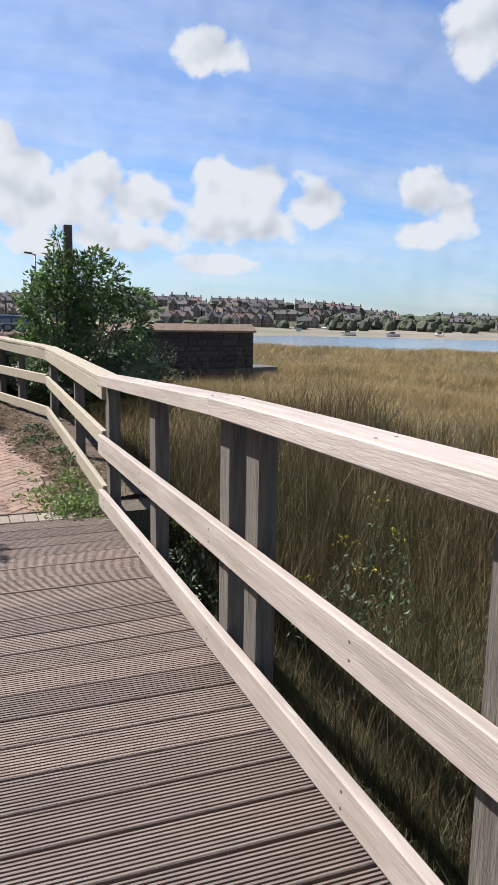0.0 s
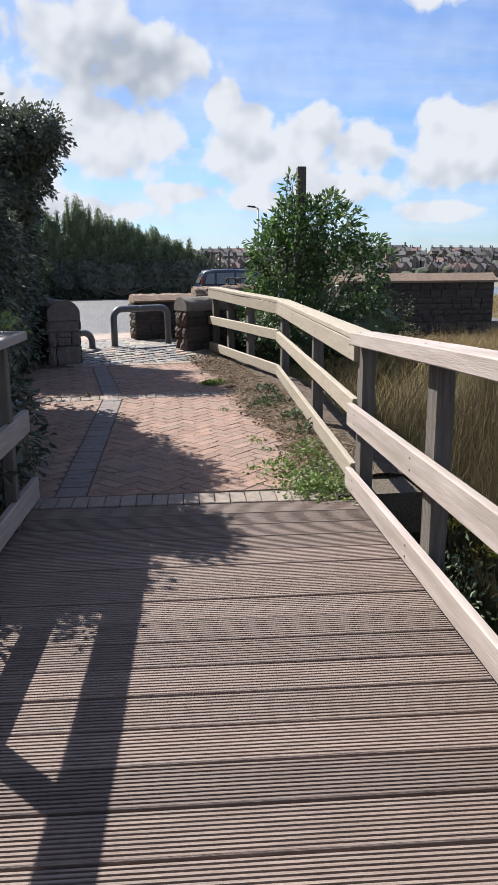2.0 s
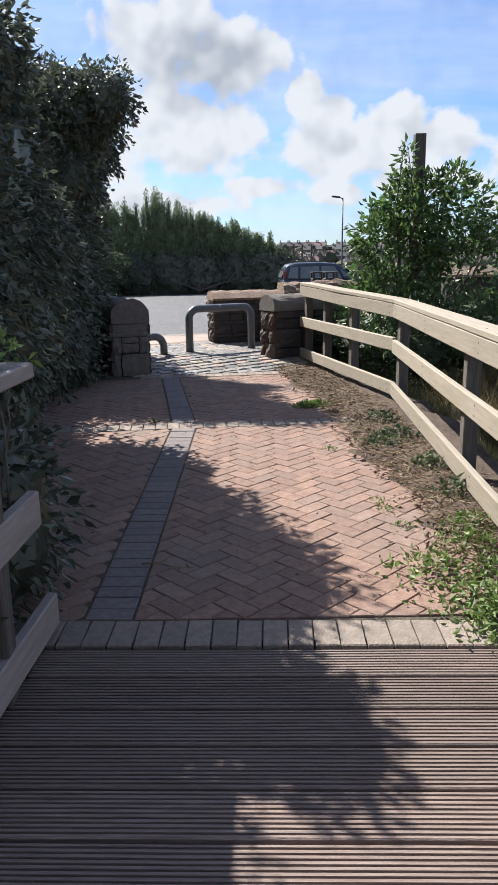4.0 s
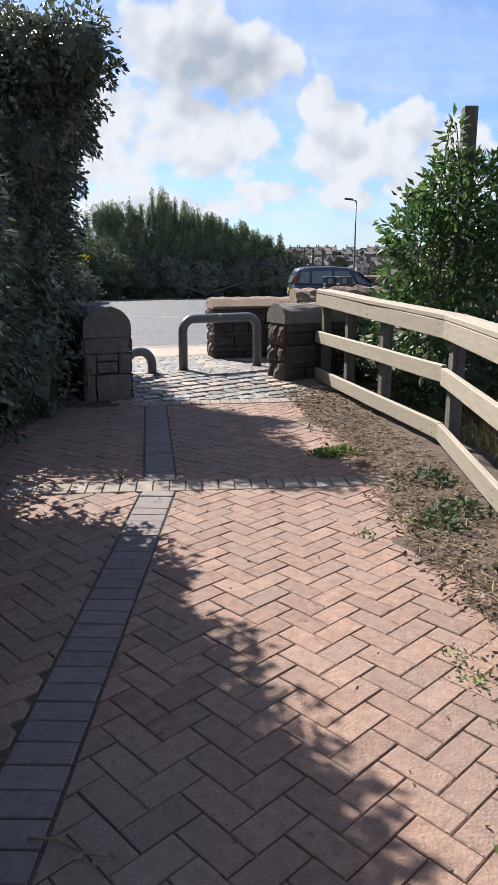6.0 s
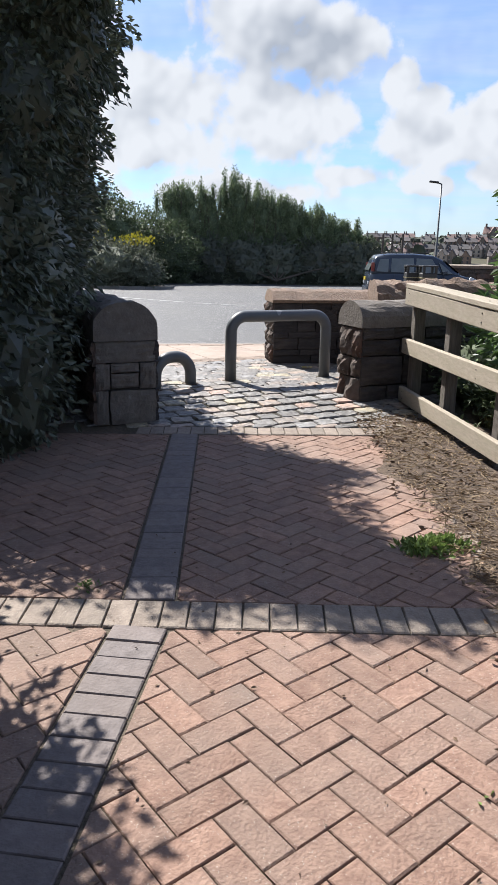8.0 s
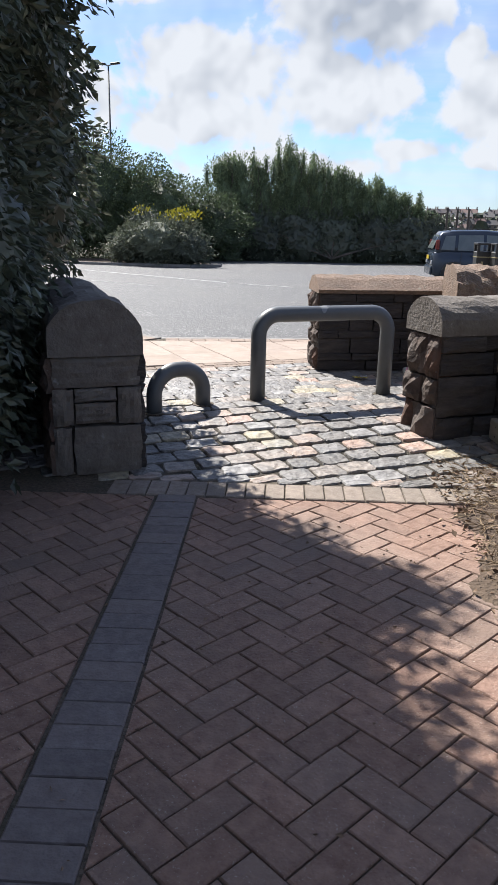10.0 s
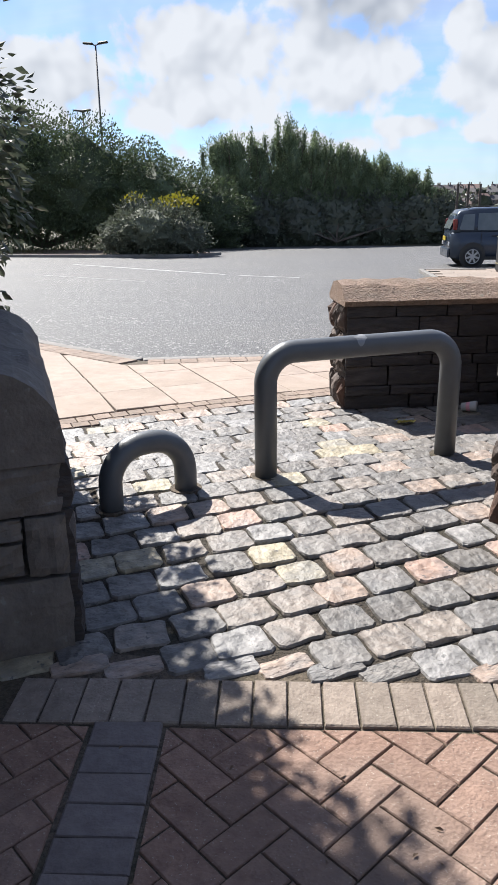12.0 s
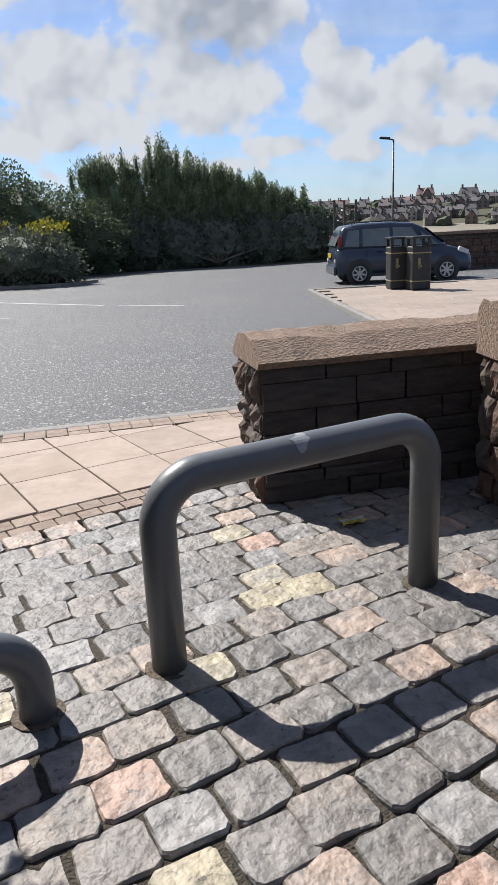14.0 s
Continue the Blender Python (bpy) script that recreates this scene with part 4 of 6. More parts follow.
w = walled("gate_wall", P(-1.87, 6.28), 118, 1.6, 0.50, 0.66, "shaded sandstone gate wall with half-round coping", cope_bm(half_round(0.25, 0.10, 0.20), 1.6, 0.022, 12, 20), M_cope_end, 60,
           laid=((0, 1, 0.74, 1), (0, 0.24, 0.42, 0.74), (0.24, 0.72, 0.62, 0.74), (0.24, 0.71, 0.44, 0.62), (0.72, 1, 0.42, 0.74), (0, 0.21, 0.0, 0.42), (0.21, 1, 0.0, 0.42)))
# rock-topped stub wall where the boundary wall turns
w = walled("stub_wall", P(0.20, 9.12), 8, 1.3, 0.46, 0.72, "rubble stub wall with rough rock-faced coping", cope_bm(half_round(0.26, 0.06, 0.22), 1.35, 0.075, 21, 20), M_cope, 70)
# the same kind of wall across the field
saddle_big = [(-0.3, 0, 0), (0.3, 0, 0), (0.3, 0.05, 0.3), (0.0, 0.22, 0.6), (-0.3, 0.05, 0.3)]
t = thing("field_wall", Matrix.Translation((3.75, 12.23, -0.17)), "long stone wall, its shade side darkened, with brown coping behind tall grass", "wall")
bm = bmesh.new()
cuboid(bm, (3.8, 0.4, 1.36), Matrix.Translation((1.9, 0.25, 0.68)))
part("core", bm, M_core, t)
# front is the shade side: stone colour darkened to match
face_stones(t, (0, 0.02, 0), 0, 3.8, 1.36, 90, 0.015, (0.10, 0.20), (0.2, 0.5), (0.003, 0.010), None, M_shade_stone)
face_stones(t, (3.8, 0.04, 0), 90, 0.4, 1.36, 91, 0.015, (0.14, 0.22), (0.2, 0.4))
c = part("coping", cope_bm(saddle_big, 3.9, 0.012, 5), M_cope, t)
c.location = (-0.05, 0.25, 1.355)
# car park wall beyond the parked car
t = thing("car_park_wall", Matrix.Translation((4.6, 31.0, -0.25)) @ Matrix.Rotation(radians(8), 4, "Z"), "pale rubble wall along the car park edge", "wall")
bm = bmesh.new()
cuboid(bm, (9, 0.4, 1.25), Matrix.Translation((4.5, 0.25, 0.62)))
part("core", bm, M_core, t)
face_stones(t, (0, 0.02, 0), 0, 9.0, 1.2, 95, 0.02, (0.13, 0.24), (0.25, 0.6))
c = part("coping", cope_bm([(-0.3, 0, 0), (0.3, 0, 0), (0.3, 0.1, 0.6), (-0.3, 0.1, 0.6)], 9, 0.02, 9), M_cope, t)
c.location = (0, 0.25, 1.24)


# ---- tubular hoops ----
def hump(y):
    """The setts rise a little between the gate walls."""
    return 0.074 * math.exp(-((y - 7.65) / 0.85) ** 2)


def hoop(a, b, top, radius, bend, label, scuff=False):
    a, b = P(*a, hump(a[1])), P(*b, hump(b[1]))
    zc = P(0, (a.y + b.y) / 2, top).z
    d = Vector((b.x - a.x, b.y - a.y, 0))
    span, d = d.length, d.normalized()
    pts = [a + Vector((0, 0, -0.06))]
    n = 10
    for k in range(n + 1):
        f = math.pi / 2 * k / n
        pts.append(Vector((a.x, a.y, zc - bend)) + d * (bend * (1 - math.cos(f))) + Vector((0, 0, bend * math.sin(f))))
    for k in range(n + 1):
        f = math.pi / 2 * k / n
        pts.append(Vector((b.x, b.y, zc)) - d * (bend * (1 - math.sin(f))) + Vector((0, 0, bend * (math.cos(f) - 1))))
    pts.append(b + Vector((0, 0, -0.06)))
    t = thing("hoop_barrier", Matrix(), label, "barrier", "steel hoop barriers")
    part("tube", tube(bmesh.new(), pts, radius, 24), M_tube, t, smooth=True)
    for c in (a, b):
        bm = bmesh.new()
        tube(bm, (c + Vector((0, 0, -0.03)), c + Vector((0, 0, 0.003))), radius + 0.025, 14)
        part("footing", bm, M_bed, t)
    if scuff:
        mid = a.lerp(b, 0.46)
        bm = bmesh.new()
        m = Vector((mid.x, mid.y, zc))
        ang = math.atan2(d.y, d.x)
        o = Matrix.Translation(m) @ Matrix.Rotation(ang, 4, "Z")
        skin = lambda u, v: bm.verts.new(o @ Vector((u, -math.cos(v) * (radius + 0.0012), math.sin(v) * (radius + 0.0012))))
        rows = []
        for k in range(9):                              # one ragged patch that wraps over the bar
            v = 0.15 + 0.2 * k
            half = 0.030 * math.sin(math.pi * (k + 0.6) / 9.2) * (1 + 0.5 * noise.noise((k * 0.9, 3.1, 0)))
            shift = 0.014 * noise.noise((k * 0.7, 8.0, 0)) + 0.003 * k
            rows.append((skin(shift - half, v), skin(shift + half * 0.9, v)))
        for p, q in zip(rows, rows[1:]):
            bm.faces.new((p[0], p[1], q[1], q[0]))
        part("scuff", bm, M_scuff, t, "bare scuffed patch")
    return t


hoop((-1.24, 7.815), (-0.325, 8.345), 0.688, 0.056, 0.15, "tall grey painted steel hoop barrier set in setts", True)
hoop((-1.88, 7.335), (-1.60, 7.60), 0.345, 0.054, 0.17, "low grey painted steel hoop barrier set in setts")
hoop((5.95, 22.9), (6.45, 23.3), 0.20, 0.035, 0.12, "thin dark steel hoop on the paving").location = (0, 0, -0.02)


# ---- lamp posts, pole, fence posts ----
def lamp_post(x, y, top, arm, double=False):
    z = float(ground_h(x, y)) - 0.2 if y > 48 else road_z(y) - 0.2
    t = thing("street_lamp", Matrix.Translation((x, y, z)), "tall slim grey steel street lamp", "street lamp", "street lamps")
    h = top - z
    bm = bmesh.new()
    tube(bm, ((0, 0, 0), (0, 0, 1.2), (0, 0, 1.25), (0, 0, h)), 0.06, 10, (0.085, 0.085, 0.065, 0.045))
    part("column", bm, M_dark_steel, t, smooth=True)
    for s in ((-1, 1) if double else (-1,)):
        bm = bmesh.new()
        tube(bm, ((0, 0, h - 0.02), (s * arm * 0.6, 0, h + 0.05)), 0.035, 8)
        part("arm", bm, M_dark_steel, t)
        bm = bmesh.new()
        cuboid(bm, (0.55, 0.22, 0.11), Matrix.Translation((s * arm, 0, h + 0.09)) @ Matrix.Rotation(radians(s * -6), 4, "Y"), 0.03)
        part("lamp_head", bm, M_black, t)
    return t


lamp_post(6.27, 46.6, 5.5, 0.45)
lamp_post(-16.3, 46.0, 10.0, 0.42, True)
lamp_post(-19.3, 51.0, 7.35, 0.25, True)
t = thing("timber_pole", Matrix.Translation(P(1.71, 6.43, -0.41)), "dark square timber pole standing in the elder bush", "pole")
bm = bmesh.new()
cuboid(bm, (0.13, 0.13, 3.27), Matrix.Translation((0, 0, 1.63)), 0.008)
part("shaft", bm, M_pole, t)
fp = thing("fence_post", pose(2.9, 44.0, -0.3), "thin dark fence post past the hedge", "fence post", "fence posts")
bm = bmesh.new()
cuboid(bm, (0.11, 0.11, 2.9), Matrix.Translation((0, 0, 1.45)), 0.01)
part("post", bm, M_pole, fp)
for x in (3.5, 4.1):
    copy_thing(fp, pose(x, 44.2 + x * 0.2, -0.3))


# ---- parked car ----
def wheel(parent, x, y):
    bm = bmesh.new()
    got = bmesh.ops.create_cone(bm, cap_ends=True, segments=28, radius1=0.31, radius2=0.31, depth=0.2, matrix=Matrix.Rotation(radians(90), 4, "X"))
    bmesh.ops.bevel(bm, geom=[e for e in bm.edges if e.calc_length() < 0.08], offset=0.035, segments=2, affect="EDGES")
    w = part("tyre", bm, M_rubber, parent, smooth=True)
    w.location = (x, y, 0.31)
    s = -1 if y < 0 else 1
    bm = bmesh.new()
    bmesh.ops.create_cone(bm, cap_ends=True, segments=24, radius1=0.205, radius2=0.205, depth=0.01, matrix=Matrix.Translation((0, s * 0.100, 0)) @ Matrix.Rotation(radians(90), 4, "X"))
    r = part("rim_well", bm, M_black, w)
    for k in range(7):
        bm = bmesh.new()
        cuboid(bm, (0.055, 0.016, 0.17), Matrix.Translation((0, s * 0.110, 0)) @ Matrix.Rotation(2 * math.pi * k / 7, 4, "Y") @ Matrix.Translation((0, 0, 0.115)), 0.006)
        part("spoke", bm, M_alloy, w)
    bm = bmesh.new()
    ring = [(0.198 * math.cos(a), s * 0.112, 0.198 * math.sin(a)) for a in [2 * math.pi * k / 24 for k in range(24)]]
    tube(bm, ring + ring[:1], 0.012, 6)
    part("rim", bm, M_alloy, w)
    bm = bmesh.new()
    bmesh.ops.create_cone(bm, cap_ends=True, segments=14, radius1=0.04, radius2=0.03, depth=0.03, matrix=Matrix.Translation((0, s * 0.115, 0)) @ Matrix.Rotation(radians(90), 4, "X"))
    part("hub_cap", bm, M_alloy, w)
    return w


def hull_bm(stations, crown=0.0, straight=False):
    """A car shell from stations along x: (x, half width low, half width high, z low, z high)."""
    bm = bmesh.new()
    rings = []
    for x, wl_, wh, z0, z1 in stations:
        zm = z0 + (z1 - z0) * 0.55
        half = [(wl_ * 0.93, z0), (wl_, z0 + (z1 - z0) * 0.22), (wl_ * 0.995, zm), (wh, z1 - 0.05), (wh * 0.9, z1), (wh * 0.45, z1 + crown)]
        if straight:
            lean = lambda f: wl_ + (wh - wl_) * f
            half = [(wl_, z0), (lean(0.3), z0 + (z1 - z0) * 0.3), (lean(0.65), z0 + (z1 - z0) * 0.65), (lean(0.97), z1 - 0.05), (wh * 0.88, z1), (wh * 0.45, z1 + crown)]
        ring = half + [(-a, b) for a, b in half[::-1]]
        rings.append([bm.verts.new((x, a, b)) for a, b in ring])
    m = len(rings[0])
    for a, b in zip(rings, rings[1:]):
        for k in range(m):
            bm.faces.new((a[k], a[(k + 1) % m], b[(k + 1) % m], b[k]))
    bm.faces.new(rings[0])
    bm.faces.new(rings[-1][::-1])
    return bm


def car(m):
    t = thing("parked_car", m, "dark blue-grey compact people carrier parked by the paving", "car")
    # x forward; origin under the middle of the wheelbase
    lower = [(-1.93, 0.66, 0.62, 0.40, 0.86), (-1.88, 0.80, 0.76, 0.27, 0.98), (-1.6, 0.865, 0.81, 0.22, 1.02), (-0.8, 0.875, 0.83, 0.22, 1.02), (0.4, 0.875, 0.82, 0.22, 1.0),
             (1.05, 0.87, 0.80, 0.22, 0.99), (1.45, 0.865, 0.77, 0.22, 0.94), (1.85, 0.83, 0.70, 0.24, 0.84), (2.05, 0.70, 0.60, 0.28, 0.72), (2.12, 0.52, 0.45, 0.34, 0.60)]
    part("body", hull_bm(lower, 0.015), M_car, t, smooth=True)
    cabin = [(-1.90, 0.70, 0.62, 0.93, 1.02), (-1.80, 0.76, 0.62, 0.95, 1.40), (-1.66, 0.78, 0.62, 0.97, 1.585), (-1.2, 0.80, 0.63, 0.98, 1.64), (-0.3, 0.80, 0.63, 0.98, 1.655), (0.35, 0.79, 0.61, 0.97, 1.61), (0.62, 0.78, 0.62, 0.96, 1.50), (1.30, 0.74, 0.66, 0.93, 1.02)]
    part("cabin", hull_bm(cabin, 0.02, True), M_car, t, smooth=True)
    for s in (-1, 1):
        outlines = {"rear_side_window": [(-1.68, 1.06), (-1.26, 1.04), (-1.24, 1.49), (-1.56, 1.47)], "rear_door_window": [(-1.16, 1.04), (-0.36, 1.03), (-0.36, 1.52), (-1.14, 1.50)],
                    "front_door_window": [(-0.27, 1.03), (0.60, 1.02), (0.28, 1.50), (-0.27, 1.52)], "quarter_window": [(0.68, 1.02), (1.02, 1.01), (0.74, 1.25), (0.52, 1.40)]}
        for nm, o in outlines.items():
            bm = bmesh.new()
            yy = lambda z: s * (0.818 - (z - 0.98) * 0.275)
            f = [bm.verts.new((x, yy(z), z)) for x, z in o] + [bm.verts.new((x, yy(z) - s * 0.02, z)) for x, z in o]
            bm.faces.new(f[:4])
            for k in range(4):
                bm.faces.new((f[k], f[4 + k], f[4 + (k + 1) % 4], f[(k + 1) % 4]))
            part(nm, bm, M_glass, t)
        for x in (-0.55, 0.42):
            bm = bmesh.new()
            cuboid(bm, (0.17, 0.03, 0.03), Matrix.Translation((x - 0.12, s * 0.872, 0.90)), 0.008)
            part("door_handle", bm, M_car, t)
        for x in (-0.31, 0.72, -1.05):
            bm = bmesh.new()
            cuboid(bm, (0.012, 0.006, 0.60), Matrix.Translation((x, s * 0.876, 0.66)))
            part("door_gap", bm, M_black, t)
        bm = bmesh.new()
        cuboid(bm, (2.3, 0.02, 0.09), Matrix.Translation((0.0, s * 0.868, 0.26)), 0.006)
        part("sill", bm, M_black, t)
        bm = bmesh.new()
        cuboid(bm, (0.16, 0.18, 0.13), Matrix.Translation((0.72, s * 0.95, 1.06)), 0.03)
        part("door_mirror", bm, M_car, t)
        bm = bmesh.new()
        cuboid(bm, (0.12, 0.10, 0.30), Matrix.Translation((-1.80, s * 0.735, 1.20)), 0.02)
        part("tail_lamp", bm, M_red_lens, t, "red tail lamp")
        bm = bmesh.new()
        cuboid(bm, (0.05, 0.16, 0.11), Matrix.Translation((-1.925, s * 0.60, 0.66)), 0.01)
        part("reverse_lamp", bm, M_clear_lens, t, "pale lower lamp")
        bm = bmesh.new()
        cuboid(bm, (0.36, 0.10, 0.14), Matrix.Translation((1.80, s * 0.70, 0.80)) @ Matrix.Rotation(radians(22), 4, "Y") @ Matrix.Rotation(radians(-s * 16), 4, "Z"), 0.02)
        part("headlight", bm, M_clear_lens, t, "clear headlight")
        for x in (-1.27, 1.27):
            bm = bmesh.new()
            bmesh.ops.create_cone(bm, cap_ends=True, segments=24, radius1=0.375, radius2=0.375, depth=0.03, matrix=Matrix.Translation((x, s * 0.866, 0.33)) @ Matrix.Rotation(radians(90), 4, "X"))
            part("wheel_arch", bm, M_black, t)
            wheel(t, x, s * 0.80)
    for nm, o, mm in (("windscreen", [(0.70, 0.60, 1.47), (1.24, 0.66, 1.05)], M_glass), ("rear_window", [(-1.72, 0.56, 1.50), (-1.90, 0.62, 1.08)], M_glass)):
        bm = bmesh.new()
        sgn = 1 if nm == "windscreen" else -1
        f = [bm.verts.new((o[0][0] + sgn * 0.03, -o[0][1], o[0][2])), bm.verts.new((o[0][0] + sgn * 0.03, o[0][1], o[0][2])), bm.verts.new((o[1][0] + sgn * 0.03, o[1][1], o[1][2])), bm.verts.new((o[1][0] + sgn * 0.03, -o[1][1], o[1][2]))]
        bm.faces.new(f)
        part(nm, bm, mm, t)
    bm = bmesh.new()
    cuboid(bm, (0.08, 1.45, 0.26), Matrix.Translation((-1.94, 0, 0.40)), 0.03)
    part("rear_bumper", bm, M_car, t)
    bm = bmesh.new()
    cuboid(bm, (0.02, 0.52, 0.12), Matrix.Translation((-1.96, 0.15, 0.80)), 0.004)
    part("number_plate", bm, M_plate, t, "yellow rear number plate")
    for s in (-1, 1):
        bm = bmesh.new()
        tube(bm, ((-1.45, s * 0.56, 1.64), (-1.3, s * 0.57, 1.69), (0.1, s * 0.57, 1.70), (0.25, s * 0.55, 1.645)), 0.016, 6)
        part("roof_rail", bm, M_black, t)
    return t


CAR_TURN = 4.0
car(Matrix.Translation((2.92, 27.0, road_z(27.0))) @ Matrix.Rotation(radians(CAR_TURN), 4, "Z") @ Matrix.Diagonal((0.945, 0.945, 0.965, 1)))


# ---- litter bins ----
def litter_bin(m):
    t = thing("litter_bin", m, "black square litter bin with two gold bands", "litter bin", "litter bins on the paving")
    bm = bmesh.new()
    cuboid(bm, (0.42, 0.42, 0.92), Matrix.Translation((0, 0, 0.48)), 0.02)
    part("body", bm, M_black, t)
    bm = bmesh.new()
    cuboid(bm, (0.455, 0.455, 0.05), Matrix.Translation((0, 0, 1.125)), 0.02, 2)
    part("lid", bm, M_black, t)
    for x in (-0.175, 0.175):
        for y in (-0.175, 0.175):
            bm = bmesh.new()
            cuboid(bm, (0.07, 0.07, 0.19), Matrix.Translation((x, y, 1.02)), 0.008)
            part("lid_post", bm, M_black, t)
    for z in (0.20, 0.80):
        bm = bmesh.new()
        cuboid(bm, (0.432, 0.432, 0.025), Matrix.Translation((0, 0, z)), 0.004)
        part("band", bm, M_band, t, "dull gold band")
    bm = bmesh.new()
    cuboid(bm, (0.05, 0.008, 0.22), Matrix.Translation((-0.06, -0.214, 0.58)), 0.002)
    cuboid(bm, (0.10, 0.008, 0.05), Matrix.Translation((-0.05, -0.214, 0.52)), 0.002)
    part("badge", bm, M_band, t, "pale worn emblem")
    bm = bmesh.new()
    cuboid(bm, (0.37, 0.37, 0.03), Matrix.Translation((0, 0, 0.015)))
    part("plinth", bm, M_black, t)
    return t


b1 = litter_bin(Matrix.Translation((2.57, 22.3, island_z(22.3))) @ Matrix.Rotation(radians(10), 4, "Z"))
copy_thing(b1, Matrix.Translation((2.2, 22.8, island_z(22.8))) @ Matrix.Rotation(radians(6), 4, "Z"))


# ---- trees, hedges, shrubs ----
def limbs(bm, base, tips, thick, seed):
    rnd = random.Random(seed)
    for k, tip in enumerate(tips):
        a, b = Vector(base), Vector(tip)
        pts, rad = [], []
        for s in range(6):
            f = s / 5
            pts.append(a.lerp(b, f) + Vector((rnd.uniform(-1, 1), rnd.uniform(-1, 1), 0.4 * (1 - f))) * 0.10 * (b - a).length * f * (1 - f) * 2)
            rad.append(thick * (1 - 0.82 * f))
        tube(bm, pts, thick, 7, rad)
    return bm


def tree(name, base, blobs, leaves, size, material, label, category, seed, thick=0.07, wide=0.5, stems=7, core=0.62, group="", droop=0.0, fold=0.25):
    base = Vector(base)
    t = thing(name, Matrix.Translation(base), label, category, group)
    loc = [(tuple(Vector(c) - base), r) for c, r in blobs]
    rnd = random.Random(seed)
    rg = np.random.default_rng(seed)
    tips = []
    for k in range(stems):
        c, r = loc[k % len(loc)]
        tips.append((c[0] + rnd.uniform(-0.5, 0.5) * r[0], c[1] + rnd.uniform(-0.5, 0.5) * r[1], c[2] + rnd.uniform(0.0, 0.75) * r[2]))
    part("trunk", limbs(bmesh.new(), (0, 0, 0), tips, thick, seed), M_bark, t, smooth=True)
    at, way = crown_points(rg, loc, leaves)
    way = way + np.array([0, 0, -droop])
    c = new("crown", leaf_mesh("crown", at, way, size, material, rg, wide, fold))
    c.parent = t
    if core:
        part("inner_crown", core_into(bmesh.new(), loc, core, seed), material, t)
    return t


g = lambda x, y: float(ground_h(x, y))
# tall shrubs that crowd the path on its sunny side and shade it
tree("laurel_tree", (-2.8, 2.1, g(-2.8, 2.1)), back([((-2.55, 2.9, 1.6), (0.7, 1.05, 1.4)), ((-2.7, 1.6, 1.4), (0.85, 1.0, 1.3)), ((-2.45, 1.75, 2.4), (0.55, 0.6, 0.6)), ((-2.62, 3.2, 2.35), (0.52, 0.7, 0.78)), ((-3.4, 2.2, 2.4), (0.9, 1.3, 1.2)), ((-2.6, 0.6, 0.9), (0.6, 0.8, 0.9)), ((-3.2, 3.0, 3.4), (0.7, 0.7, 0.6)), ((-2.52, 1.0, 1.95), (0.55, 0.75, 0.75)), ((-2.4, 2.6, 2.75), (0.55, 0.7, 0.45)), ((-2.2, 3.35, 1.65), (0.28, 0.62, 0.55)), ((-2.2, 2.6, 1.6), (0.3, 0.6, 0.6)), ((-2.06, 1.32, 2.65), (0.28, 0.34, 0.34)), ((-2.46, 0.25, 1.85), (0.42, 0.45, 0.45)), ((-2.13, 0.10, 1.85), (0.27, 0.22, 0.24)), ((-2.52, 0.75, 2.1), (0.45, 0.5, 0.5))]),
     62000, 0.072, M_leaf_dark, "tall dark evergreen shrub overhanging the path", "tree", 11, core=0.8, droop=0.4)
tree("laurel_tree", (-2.9, 6.9, g(-2.9, 6.9)), [((-2.42, 6.1, 3.0), (0.58, 0.7, 0.7)), ((-2.95, 6.9, 2.9), (0.8, 1.0, 0.85)), ((-2.72, 5.85, 2.6), (0.65, 0.7, 1.0)), ((-2.75, 6.15, 1.5), (0.62, 0.8, 1.0)), ((-3.05, 7.9, 1.9), (0.5, 0.6, 1.0)), ((-3.2, 6.4, 1.6), (0.8, 1.1, 1.3)), ((-3.6, 7.2, 2.6), (0.9, 1.0, 1.15)), ((-1.94, 5.69, 3.28), (0.36, 0.36, 0.36)), ((-2.62, 7.68, 3.8), (0.34, 0.22, 0.22)), ((-2.42, 6.98, 3.0), (0.34, 0.30, 0.30)), ((-2.75, 7.4, 3.4), (0.4, 0.5, 0.45)), ((-2.72, 5.35, 1.7), (0.5, 0.6, 1.0)), ((-2.9, 7.3, 2.4), (0.6, 0.6, 0.8)), ((-2.28, 5.78, 3.2), (0.45, 0.45, 0.45))],
     54000, 0.072, M_leaf_dark, "tall dark evergreen tree beside the gate wall", "tree", 12, core=0.74, droop=0.4)
tree("ivy_bank", (-3.0, 3.2, g(-3.0, 3.2)), [((-2.95, 3.1, 0.75), (0.8, 1.3, 0.85)), ((-2.95, 4.4, 0.85), (0.75, 1.0, 0.9)), ((-2.65, 2.0, 0.6), (0.5, 0.9, 0.75)), ((-3.8, 3.2, 1.1), (0.9, 1.6, 1.1)), ((-2.6, 5.5, 0.65), (0.5, 0.75, 0.8)), ((-2.75, 6.5, 0.75), (0.45, 0.6, 0.75)), ((-3.1, 7.3, 0.6), (0.4, 0.6, 0.7))],
     21000, 0.08, M_leaf_dark, "dense dark shrub bank along the path edge", "shrub", 13, core=0.75, droop=0.5)
tree("shrub", (-2.1, -0.8, g(-2.1, -0.8)), back([((-1.85, -0.55, 0.45), (0.42, 0.8, 0.6)), ((-2.2, -1.6, 0.2), (0.6, 0.9, 0.65)), ((-1.62, 0.45, 0.35), (0.3, 0.5, 0.55)), ((-2.4, -3.2, -0.1), (0.7, 1.4, 0.6))]),
     9000, 0.075, M_leaf_dark, "dark leafy shrub growing through the rail", "shrub", 14, core=0.7, droop=0.3)
